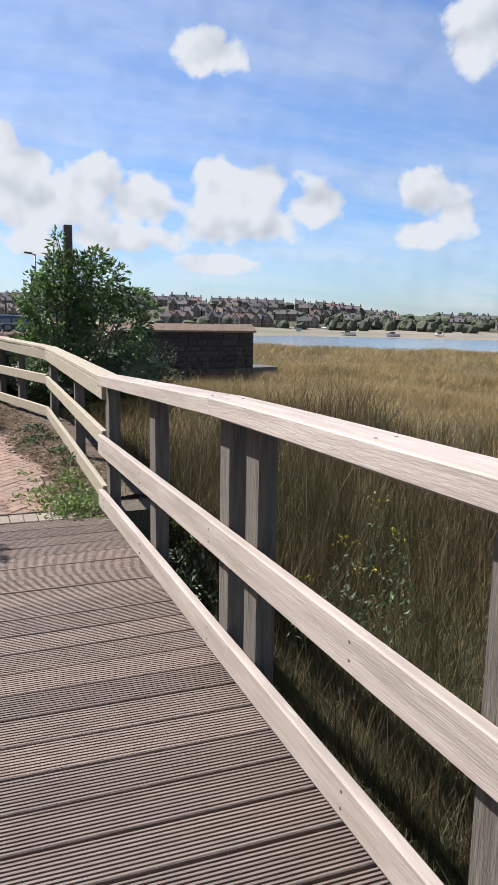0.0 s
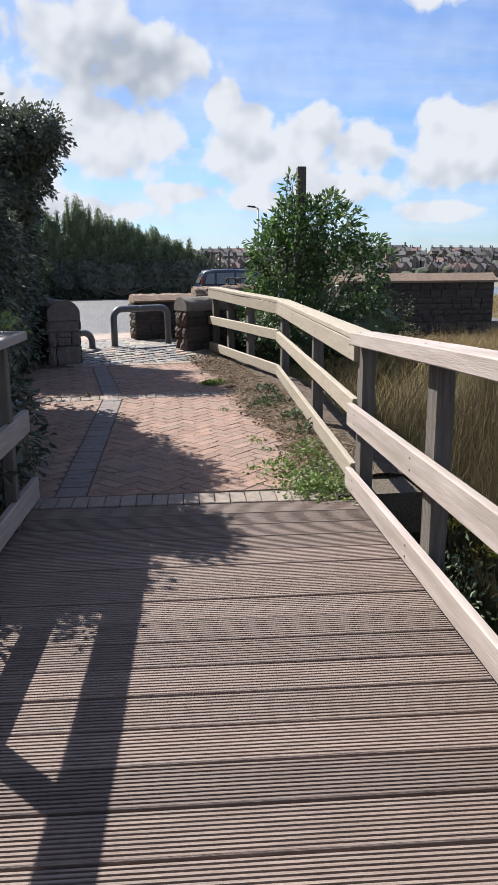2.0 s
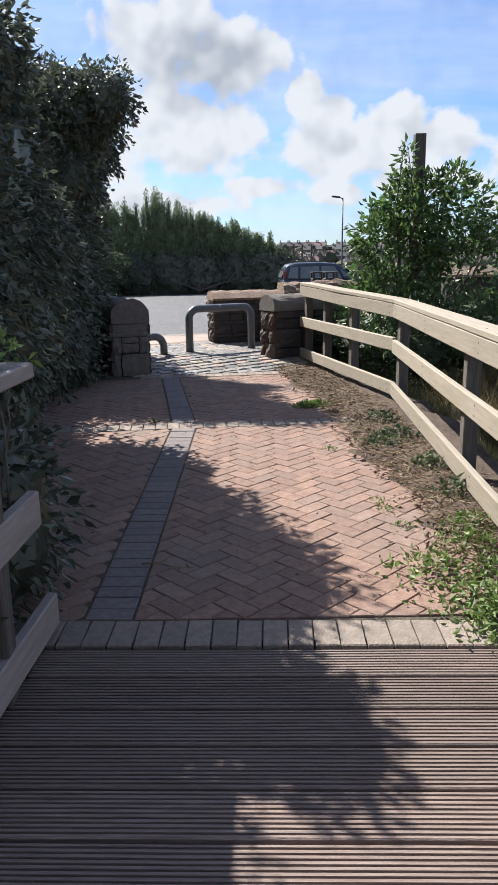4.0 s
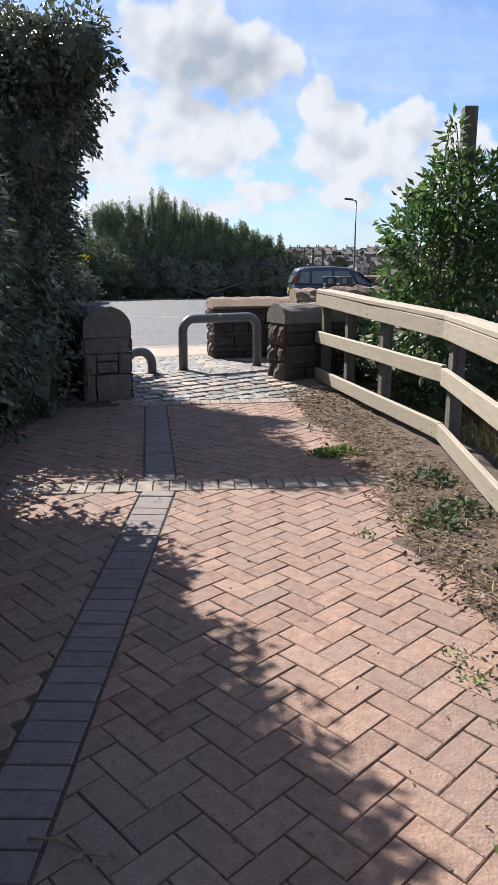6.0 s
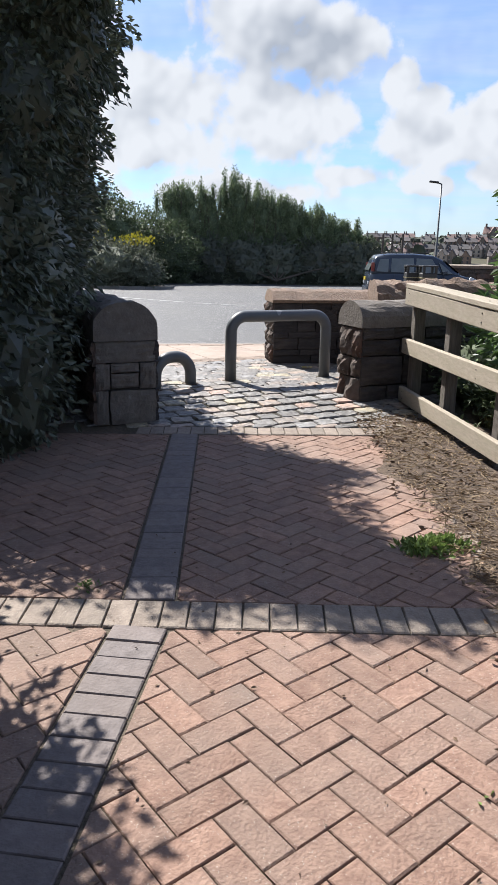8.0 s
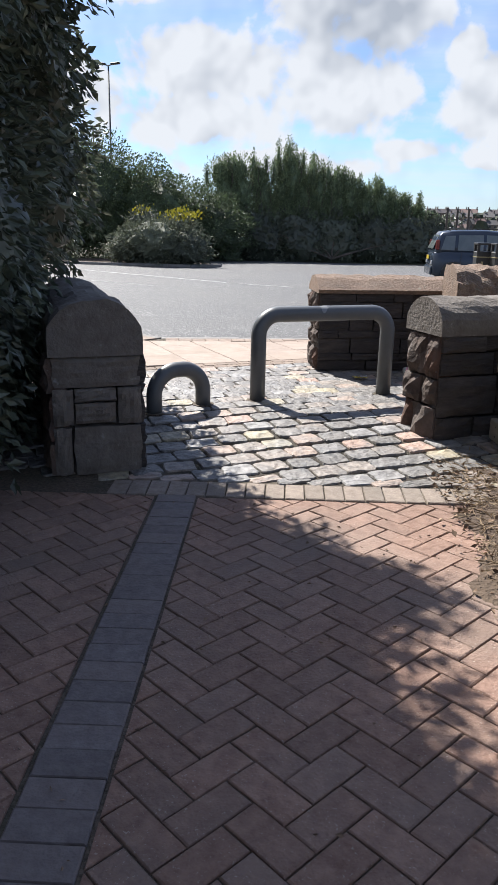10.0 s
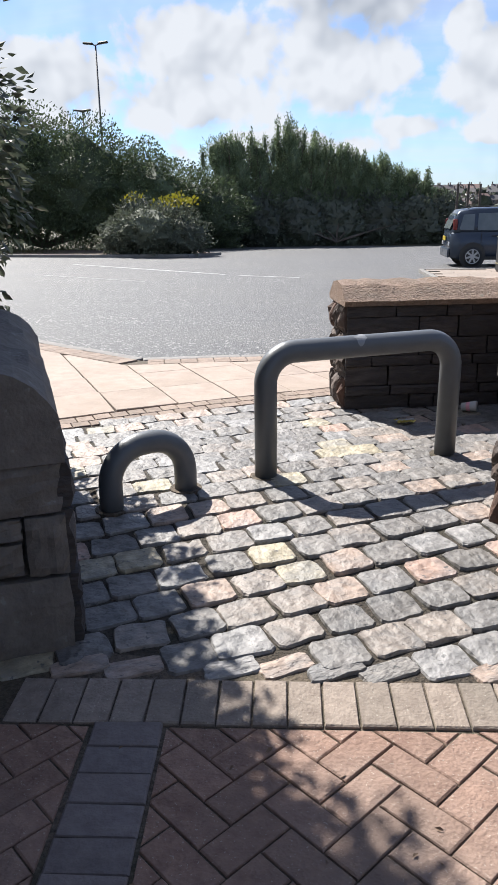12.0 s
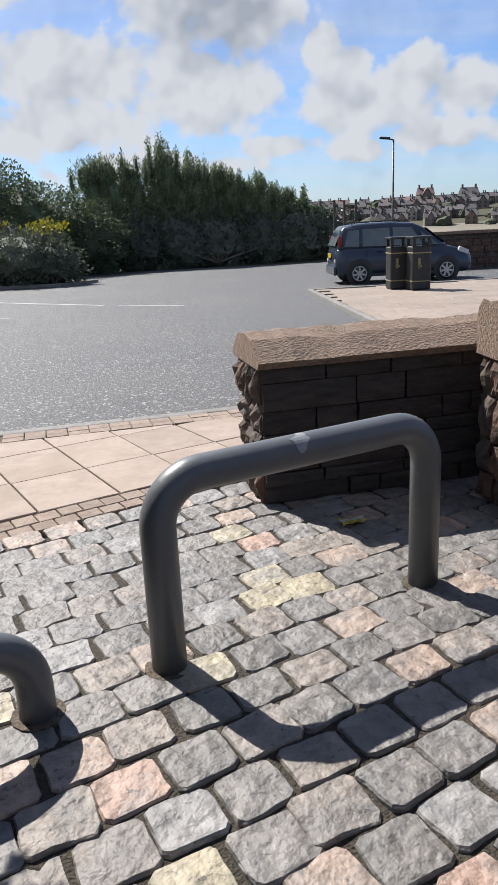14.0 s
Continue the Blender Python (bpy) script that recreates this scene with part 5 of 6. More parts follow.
tree("sapling", (-1.55, -0.15, g(-1.55, -0.15)), back([((-1.45, -0.05, 1.13), (0.16, 0.2, 0.08)), ((-1.5, -0.7, 1.12), (0.14, 0.3, 0.07))]), 320, 0.052, M_leaf_weed, "bright green leaf sprays lying over the rail", "shrub", 15, 0.012, core=0, stems=3)
# elder beside the pole
tree("elder_bush", (1.75, 6.75, g(1.75, 6.75)), back([((1.45, 6.7, 1.5), (0.55, 0.6, 0.75)), ((1.95, 6.8, 1.95), (0.62, 0.6, 0.55)), ((2.3, 6.9, 1.25), (0.7, 0.7, 0.75)), ((1.6, 6.75, 2.12), (0.42, 0.4, 0.36)), ((1.25, 6.7, 0.85), (0.45, 0.6, 0.5)), ((1.15, 6.65, 1.7), (0.3, 0.35, 0.3)), ((2.75, 6.95, 1.75), (0.3, 0.3, 0.22)), ((1.45, 6.55, 2.62), (0.10, 0.12, 0.17)), ((2.1, 6.75, 2.38), (0.2, 0.18, 0.2))]),
     7600, 0.105, M_leaf_elder, "green leafy elder bush growing round a timber pole", "bush", 21, 0.03, 0.42, 18, core=0, droop=0.15)
tree("bramble", (2.4, 6.9, g(2.4, 6.9)), back([((2.6, 7.0, 0.5), (0.95, 0.8, 0.55)), ((1.6, 7.0, 0.25), (0.8, 0.7, 0.5)), ((1.2, 7.7, 0.4), (0.6, 0.6, 0.4))]), 7000, 0.06, M_leaf_ivy, "low dark bramble under the elder bush", "shrub", 22, 0.02, core=0.75)

# hedge bank and willows across the car park
bank = [((-23, 38, 1.8), (4.5, 2.5, 2.6)), ((-19, 38.5, 3.0), (4.2, 2.6, 3.3)), ((-15, 38.6, 2.5), (3.6, 2.5, 2.9)), ((-12, 39.5, 1.9), (3.0, 2.4, 2.4)), ((-9.6, 41, 1.3), (2.6, 2.2, 1.9)), ((-29, 38, 1.9), (5, 2.5, 2.8))]
tree("hedge_bank", (-17, 39, -0.1), bank, 105000, 0.145, M_leaf_ivy, "long rounded green hedge bank beyond the car park", "hedge", 31, 0.12, 0.5, 8, core=0.7)
rnd = random.Random(5)
spikes = [(-9.1, 4.9), (-8.1, 5.05), (-7.0, 4.75), (-6.1, 5.0), (-5.55, 5.95), (-4.9, 4.9), (-4.2, 5.1), (-3.3, 4.4), (-2.5, 4.5), (-1.7, 3.9), (-0.8, 4.2), (0.0, 3.5), (0.8, 3.2), (1.6, 2.8), (2.5, 2.3)]
for k, (x, top) in enumerate(spikes):
    y = 44.2 + (x + 6) * 0.32
    tips = [((x + rnd.uniform(-0.75, 0.75), y + rnd.uniform(-0.5, 0.2), top * rnd.uniform(0.74, 0.93)), (0.13, 0.16, top * rnd.uniform(0.09, 0.15))) for _ in range(5)]
    low = tips + [((x, y, top * 0.3), (1.0, 1.0, top * 0.36)), ((x + 0.15, y, top * 0.62), (0.7, 0.7, top * 0.26)), ((x - 0.1, y, top * 0.84), (0.24 if k not in (0, 1, 2) else 0.7, 0.3, top * 0.18)), ((x + rnd.uniform(-0.4, 0.4), y + 0.3, top * 0.76), (0.35, 0.4, top * 0.19))]
    tree("willow_tree", (x, y, -0.15), low, 9500, 0.14, M_leaf_far, "feathery grey-green willow in the row past the car park", "tree", 50 + k, 0.07, 0.3, 6, core=0.6, group="willows past the car park", droop=-0.3)
skirt = [((x, 43.0 + (x + 6) * 0.32, 0.7), (1.5, 0.55, 1.5)) for x in (-9, -7, -5, -3, -1, 1, 2.6)]
# darker leaves put the shade at the foot of the row into the colour
tree("low_hedge", (-3, 43.3, -0.15), skirt, 9000, 0.24, M_leaf_dark, "low growth under the willows, leaves darkened as in shade", "hedge", 33, 0.05, 0.45, 7, core=0.85)
# planted island with a grey shrub and yellow flowers
bush_i = [((-9.6, 32.6, 0.75), (1.5, 1.2, 0.95)), ((-8.4, 32.8, 0.5), (1.1, 1.0, 0.8)), ((-10.7, 32.9, 0.5), (1.1, 1.0, 0.75)), ((-8.9, 33.6, 1.1), (0.9, 0.8, 0.75)), ((-10.5, 33.9, 1.3), (0.8, 0.7, 0.8))]
ib = tree("island_shrub", (-9.5, 32.8, 0.02), bush_i, 9000, 0.15, M_grey_leaf, "rounded grey-green shrub with yellow flowers", "shrub", 34, 0.05, 0.45, 7, core=0.8)
rg = np.random.default_rng(3)
fl = rg.normal(size=(230, 3)) * [0.40, 0.35, 0.13] + [0.75, 0.7, 1.78]
fl = np.concatenate([fl, rg.normal(size=(50, 3)) * [0.25, 0.2, 0.12] + [-0.95, 1.0, 1.95]])
f = tagged(new("bloom", leaf_mesh("bloom", fl, rg.normal(size=fl.shape) + [0, 0, 1.5], 0.14, M_flower, rg, 0.9)), kind="stuff")
f.parent = ib
isl = setting("planting_island", sheet(bmesh.new(), [(-26, 33.2), (-11.6, 31.7), (-8.0, 32.0), (-7.1, 33.6), (-9.5, 37.5), (-26, 38)], lambda y: road_z(y) + 0.07), M_soil, "kerbed planting bed at the car park edge", "planting bed")
kerb_run(isl, (-26, 33.14), (-11.6, 31.64), road_z, 0.11)
kerb_run(isl, (-11.6, 31.64), (-7.95, 31.95), road_z, 0.11)
kerb_run(isl, (-7.95, 31.95), (-7.03, 33.6), road_z, 0.11)

# ---- grasses ----
rg = np.random.default_rng(17)


def grass(name, n, xr, yr, keep, hgt, wid, lean, material, label):
    x, y = rg.uniform(*xr, n), rg.uniform(*yr, n)
    ok = keep(x, y)
    x, y = x[ok], y[ok]
    root = np.stack([x, y, ground_h(x, y) - 0.02], 1)
    d = np.hypot(x, y + 4)
    h = hgt * rg.uniform(0.55, 1.2, len(x)) * (0.8 + 0.35 * np.sin(x * 0.9 + 2 * np.sin(y * 0.37)) * np.cos(y * 0.8))
    w = wid * (0.6 + d / 12)
    ob = new(name, blades_mesh(name, root, h, w, lean, material, rg))
    return tagged(ob, label, "grass", kind="stuff")


field = lambda x, y: (y < 12.3) | (x > 8.5)
grass("golden_grass", 95000, (3.6, 16), (-4, 18), lambda x, y: field(x, y) & (rg.uniform(size=len(x)) < smooth(2.8, 5.5, x + 0.10 * y)), 0.42, 0.005, 1.2, M_gold, "tall dry golden grass of the marsh field")
grass("golden_grass", 60000, (8, 45), (10, 52), lambda x, y: field(x, y), 0.5, 0.005, 1.2, M_gold, "tall dry golden grass of the far field")
grass("green_grass", 60000, (1.15, 6.5), (-6, 12), lambda x, y: rg.uniform(size=len(x)) < 1.15 - smooth(2.2, 6.0, x), 0.34, 0.0045, 1.0, M_green, "rank green grass below the bridge rail")
grass("green_grass", 15000, (1.1, 3.4), (-5.9, 2), lambda x, y: x > 1.05, 0.42, 0.0045, 0.9, M_green, "tall weedy grass in the ditch")
grass("tall_weeds", 26000, (1.55, 4.8), (-6.5, 2.5), lambda x, y: rg.uniform(size=len(x)) < 0.55 + 0.45 * np.sin(x * 2.3 + 1.7 * np.sin(y * 1.9)) * np.sin(y * 2.7), 1.0, 0.0055, 0.45, M_weed, "tall brown weed stalks standing in the ditch")
grass("golden_grass", 11000, (1.7, 5.0), (-5.5, 8), lambda x, y: x > 1.5, 0.6, 0.004, 0.9, M_gold, "dry grass stems among the weeds")
grass("green_grass", 9000, (0.95, 2.2), (2.0, 8.6), lambda x, y: x > 1.0 - 0.0 * y, 0.32, 0.005, 0.5, M_green, "grass growing behind the path rail")
grass("green_grass", 14000, (-26, -11), (33, 38), lambda x, y: y > 33.6, 0.35, 0.006, 0.4, M_green, "rough grass on the planting bed")

# leafy weeds with yellow flower heads by the deck
def weeds(name, spots, n, size, spread, tall, material, label, flat=0.6):
    at, way = [], []
    for x, y, z in spots:
        c = rg.normal(size=(n, 3)) * [spread, spread, 0]
        c[:, 2] = rg.uniform(0, tall, n) * np.exp(-(c[:, 0] ** 2 + c[:, 1] ** 2) / (2 * spread * spread))
        at.append(c + [x, y, z])
        w = rg.normal(size=(n, 3))
        w[:, 2] = np.abs(w[:, 2]) * flat
        way.append(w)
    return tagged(new(name, leaf_mesh(name, np.concatenate(at), np.concatenate(way), size, material, rg, 0.5)), label, "weeds", kind="stuff")


pz = lambda x, y, z=0.0: tuple(P(x, y, z))
weeds("weed_patch", [pz(0.60, 0.22), pz(0.48, 0.30), pz(0.66, 0.55), pz(0.62, 0.85), pz(0.36, 0.62), pz(0.70, 1.15), pz(0.60, 0.1), pz(0.50, 0.12)], 230, 0.038, 0.10, 0.11, M_leaf_weed, "low green weeds over the edge of the paving")
weeds("grass_tuft", [pz(0.15, 4.30), pz(0.23, 4.33), pz(0.09, 4.27)], 190, 0.042, 0.045, 0.045, M_leaf_weed, "bright green grass tuft in the paving", 1.6)
weeds("small_weed", [pz(0.13, 2.78), pz(0.30, 1.45), pz(-1.32, 3.76), pz(0.34, 1.2), pz(0.40, 3.0), pz(0.50, 3.35), pz(0.27, 1.62)], 34, 0.026, 0.032, 0.025, M_leaf_weed, "small weeds in the joints of the paving")
weeds("edge_weeds", [pz(0.72, 3.1), pz(0.66, 3.6), pz(0.78, 2.3), pz(0.80, 1.7), pz(0.55, 2.9)], 170, 0.05, 0.09, 0.12, M_leaf_ivy, "green weeds along the low rail")
flower_spots = [(x + 0.05, y - 0.37, z + 0.09) for x, y, z in [(0.98, -1.2, 0.20), (1.02, -1.5, 0.16), (1.08, -1.02, 0.20), (1.7, -2.0, 0.25), (1.85, -2.3, 0.36), (1.55, -1.9, 0.0), (2.0, -1.9, 0.45), (1.8, -2.1, 0.1)]]
weeds("ragwort", [(x, y, z - 0.42) for x, y, z in flower_spots], 60, 0.042, 0.08, 0.42, M_leaf_ivy, "leafy yellow-flowered weeds beside the deck", 1.2)
weeds("ragwort_flowers", flower_spots[:3], 85, 0.022, 0.055, 0.05, M_flower, "bright yellow flower heads beside the deck", 1.5)
weeds("ragwort_flowers", flower_spots[3:], 16, 0.024, 0.06, 0.05, M_flower, "scattered yellow flower heads in the tall grass", 1.5)

# soil, straw and dead leaves that creep over the paving edge
sx, sy = np.linspace(-0.25, 1.35, 60), np.linspace(0.4, 7.4, 150)
X, Y = np.meshgrid(sx, sy)
edge = 0.44 - 0.20 * smooth(1.5, 3.4, Y) - 0.26 * smooth(3.6, 6.6, Y) + 0.10 * np.sin(Y * 3.1) * np.sin(Y * 1.3 + 1) + 0.05 * np.sin(Y * 9.0) + 0.035 * np.sin(X * 31 + Y * 17)
Z = -0.020 + 0.042 * smooth(-0.12, 0.35, X - edge) + 0.006 * np.sin(X * 23 + Y * 5) * np.sin(Y * 19) - 0.14 * smooth(0.80, 1.1, X - edge - 0.12)
V = np.stack([*along(X, Y), Z + lift(along(X, Y)[1])], -1).reshape(-1, 3) @ np.array(PATHTILT.to_3x3()).T
q = (np.arange(len(sy) - 1)[:, None] * len(sx) + np.arange(len(sx) - 1)[None, :]).reshape(-1, 1)
tagged(new("soil", raw_mesh("soil", V, q + [[0, 1, len(sx) + 1, len(sx)]], M_soil, True)), "dry brown soil drifted over the paving edge", "soil", kind="structure")


def scatter_on_edge(n, lo, hi):
    y = rg.uniform(0.7, 7.1, n)
    e = 0.50 - 0.20 * smooth(1.5, 3.4, y) - 0.26 * smooth(3.6, 6.6, y)
    x = e + rg.uniform(lo, hi, n)
    p = np.stack([*along(x, y), 0.026 + lift(along(x, y)[1])], 1)
    return p @ np.array(PATHTILT.to_3x3()).T


p = scatter_on_edge(6500, -0.02, 0.6)
w = rg.normal(size=p.shape) * [1, 1, 0.18]
tagged(new("straw", leaf_mesh("straw", p, w, 0.075, M_straw, rg, 0.07)), "dry straw lying along the path edge", "straw", kind="stuff")
p = scatter_on_edge(900, -0.12, 0.45)
tagged(new("dead_leaves", leaf_mesh("dead_leaves", p, rg.normal(size=p.shape) * [1, 1, 0.25], 0.036, M_litterleaf, rg, 0.6)), "curled brown dead leaves on the soil", "dead leaves", kind="stuff")
n = 260
y = rg.uniform(-0.1, 6.0, n)
p = np.stack([rg.uniform(-1.5, 0.5, n), y, 0.004 + lift(y)], 1) @ np.array(PATHTILT.to_3x3()).T
tagged(new("leaf_bits", leaf_mesh("leaf_bits", p, rg.normal(size=p.shape) * [1, 1, 0.1], 0.02, M_litterleaf, rg, 0.5)), "tiny leaf scraps on the paving", "dead leaves", kind="stuff")

# fallen twig, sweet wrapper, crisp packet, paper cup
t = thing("fallen_twig", Matrix.Translation(P(-0.9, 0.72, 0.008)), "pale broken twig with small leaves on the paving", "twig")
bm = bmesh.new()
tube(bm, ((-0.14, 0.05, 0.0), (-0.06, 0.03, 0.012), (0.02, -0.01, 0.006), (0.12, -0.03, 0.01)), 0.004, 6, (0.005, 0.004, 0.003, 0.002))
tube(bm, ((-0.06, 0.03, 0.012), (-0.02, 0.07, 0.015)), 0.003, 5)
part("stem", bm, M_straw, t)
l = new("leaves", leaf_mesh("leaves", np.array([[0.02, -0.01, 0.01], [0.1, -0.03, 0.01], [-0.02, 0.07, 0.015], [0.06, -0.02, 0.01]]), rg.normal(size=(4, 3)), 0.035, M_straw, rg, 0.5))
l.parent = t


def crumpled(name, at, size, turn, mats, label):
    t = thing(name, Matrix.Translation(at) @ Matrix.Rotation(radians(turn), 4, "Z"), label, "litter")
    w, d = size
    for k, m in enumerate(mats):
        bm = bmesh.new()
        lo, hi = -0.5 + k / len(mats), -0.5 + (k + 1) / len(mats)
        grid = [[bm.verts.new((u * w, v * d, 0.006 + 0.022 * abs(noise.noise((u * 5, v * 5, size[0] * 90))) + 0.012 * math.cos(v * 3))) for u in np.linspace(-0.5, 0.5, 8)] for v in np.linspace(lo, hi, 4)]
        for r0, r1 in zip(grid, grid[1:]):
            for i in range(7):
                bm.faces.new((r0[i], r0[i + 1], r1[i + 1], r1[i]))
        bmesh.ops.solidify(bm, geom=bm.faces[:], thickness=0.0015)
        part("panel", bm, m, t)
    return t


crumpled("sweet_wrapper", P(-0.39, -3.66, 0.002), (0.085, 0.075), 8, (M_wrap_dark, M_wrap_pink, M_wrap_dark), "dark and pink crumpled sweet wrapper on the deck")
crumpled("crisp_packet", P(-0.52, 8.98, 0.004 + hump(8.98)), (0.12, 0.07), 20, (M_wrap_yellow, M_white, M_wrap_yellow), "crumpled yellow packet lying by the wall")
t = thing("paper_cup", Matrix.Translation(P(-0.14, 9.30, 0.035 + hump(9.30))) @ Matrix.Rotation(radians(80), 4, "Y") @ Matrix.Rotation(radians(20), 4, "X"), "white paper cup lying by the wall", "litter")
bm = bmesh.new()
tube(bm, ((0, 0, 0), (0, 0, 0.10)), 0.03, 16, (0.026, 0.036))
part("cup", bm, M_white, t, smooth=True)
bm = bmesh.new()
tube(bm, ((0, 0, 0.035), (0, 0, 0.06)), 0.03, 16, (0.0305, 0.033))
part("printed_band", bm, M_wrap_pink, t, "pink printed band")

# ---- bridge deck ----
bm = bmesh.new()
for x in (-1.15, -0.3, 0.6):
    cuboid(bm, (0.09, 9.2, 0.2), PATHTILT @ Matrix.Translation((x + 0.05, -5.02, -0.055)))
# thin sheet added below the boards so that the gaps between them read dark
cuboid(bm, (2.04, 9.2, 0.012), PATHTILT @ Matrix.Translation((-0.225, -5.02, 0.0)))
cuboid(bm, (2.1, 0.12, 0.5), PATHTILT @ Matrix.Translation((-0.22, -0.37, -0.21)))
deck = setting("deck", bm, M_bridge, "grooved brown timber boardwalk deck of a small bridge", "deck")


def grooved_board(length, wide, seed):
    bm = bmesh.new()
    prof = [(-wide / 2, -0.03), (-wide / 2, -0.004), (-wide / 2 + 0.004, 0.0)]
    n = 9
    pitch = (wide - 0.014) / n
    for k in range(n):
        y0 = -wide / 2 + 0.007 + k * pitch
        prof += [(y0 + pitch * 0.27, 0.0), (y0 + pitch * 0.31, -0.010), (y0 + pitch * 0.70, -0.010), (y0 + pitch * 0.74, 0.0)]
    prof += [(wide / 2 - 0.004, 0.0), (wide / 2, -0.004), (wide / 2, -0.03)]
    rings = []
    for k in range(7):
        x = -length / 2 + length * k / 6
        dz = 0.0025 * noise.noise((x * 1.3 + seed * 7, seed, 0))
        rings.append([bm.verts.new((x, y, z + dz)) for y, z in prof])
    for a, b in zip(rings, rings[1:]):
        for k in range(len(prof) - 1):
            bm.faces.new((a[k], b[k], b[k + 1], a[k + 1]))
        bm.faces.new((a[-1], b[-1], b[0], a[0]))
    bm.faces.new(rings[0])
    bm.faces.new(rings[-1][::-1])
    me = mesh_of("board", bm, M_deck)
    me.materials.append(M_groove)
    # groove floors get the darker second material
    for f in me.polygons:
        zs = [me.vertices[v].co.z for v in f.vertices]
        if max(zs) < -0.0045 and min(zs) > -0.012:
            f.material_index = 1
    return me


boards = [grooved_board(2.08, 0.1735, s) for s in range(5)]
rnd = random.Random(2)
for k in range(48):
    y = -0.118 - k * 0.1877                           # from the paving edge
    spin = math.pi if k % 3 == 1 else 0.0
    long = 2.095 - 0.075 * y                          # the deck widens towards its far end
    m = PATHTILT @ Matrix.Translation((0.815 - long / 2 + rnd.uniform(-0.008, 0.008), y - 0.37, 0.09 + rnd.uniform(-0.002, 0.002)))
    piece("board", boards[k % 5], deck, m @ Matrix.Rotation(spin - radians(1.5 + 0.08 * k) + rnd.uniform(-0.002, 0.002), 4, "Z") @ Matrix.Rotation(rnd.uniform(-0.006, 0.006), 4, "X") @ Matrix.Diagonal((long / 2.08, 1, 1, 1)))

# ---- block paving ----
bm = bmesh.new()
rows = [0.06, 3.65, 6.05] + [6.2 + 0.17 * k for k in range(21)]
grid = []
for y in rows:
    x1 = 1.25 - 0.055 * y
    x0 = -3.4 if y < 8.15 else -3.4 + (y - 8.15) * 1.75
    grid.append([bm.verts.new(P(x, y, -0.0095 + hump(y))) for x in (x0, x1)] + [bm.verts.new(P(x, y, -0.30)) for x in (x1, x0)])
for a, b in zip(grid, grid[1:]):
    for k in range(4):
        bm.faces.new((a[k], a[(k + 1) % 4], b[(k + 1) % 4], b[k]))
bm.faces.new(grid[0])
bm.faces.new(grid[-1][::-1])
paving = setting("pavement_1", bm, M_bed, "herringbone clay block path with grey bands", "pavement")
paving.data.materials.append(M_sett_bed)
for f in paving.data.polygons:
    f.material_index = 1 if f.center.y > 6.3 else 0

ROW = lambda x: 0.085 * (x + 0.87)                # the cross rows run a little askew
CROSS_LO, CROSS_HI = (lambda x: 3.135 + ROW(x)), (lambda x: 3.345 + ROW(x))
TOP_LO, TOP_HI = (lambda x: 6.065 + 0.13 * (x + 1.24)), (lambda x: 6.275 + 0.13 * (x + 1.24))
BAND = [(-0.955, -0.145), (-0.878, CROSS_LO(-0.88)), (-0.895, CROSS_HI(-0.895)), (-1.262, TOP_LO(-1.262))]  # right edge of the grey band
BW = 0.215
EDGE = [tuple(float(c) for c in along(x, y)) for x, y in ((0.64, 0.225), (0.62, 1.3), (0.46, 2.5), (0.36, 3.6), (0.30, 4.8), (0.26, 6.1))]
NEAR = -0.142                                     # where the blocks begin past the edge row
regions = [
    [(BAND[0][0] + 0.004, NEAR), (0.80, NEAR), (0.77, 1.63), (0.53, CROSS_LO(0.53) - 0.004), (BAND[1][0] + 0.004, CROSS_LO(-0.88) - 0.004)],
    [(BAND[2][0] + 0.004, CROSS_HI(-0.895) + 0.004), (0.50, CROSS_HI(0.5) + 0.004), (0.30, TOP_LO(0.3) - 0.004), (BAND[3][0] + 0.004, TOP_LO(-1.26) - 0.004)],
    [(-3.2, NEAR), (BAND[0][0] - BW - 0.004, NEAR), (BAND[1][0] - BW - 0.004, CROSS_LO(-1.09) - 0.004), (-3.2, CROSS_LO(-3.2) - 0.004)],
    [(-3.2, CROSS_HI(-3.2) + 0.004), (BAND[2][0] - BW - 0.004, CROSS_HI(-1.11) + 0.004), (BAND[3][0] - BW - 0.004, TOP_LO(-1.48) - 0.004), (-3.2, TOP_LO(-3.2) - 0.004)],
]


def chamfered(poly, material, name="brick"):
    bm = paver_bm(bmesh.new(), poly, 0.0, 0.045, 0.004)
    return mesh_of(name, bm, material)


HL, HW = 0.0988, 0.0484                           # half a block
full = {m: chamfered([(-HL, -HW), (HL, -HW), (HL, HW), (-HL, HW)], m) for m in (M_brick, M_blue_brick, M_row_brick)}
rnd = random.Random(9)
rest, singles = bmesh.new(), 0
# the pattern follows the grey band, so the lengths before and past the cross row are turned apart
LAYS = ((44.0, 0.1006, -0.619, 2.737, (0, 2)), (53.0, 0.1015, -0.908, 5.289, (1, 3)))


def settle():
    return rnd.uniform(-0.0022, 0.0022)


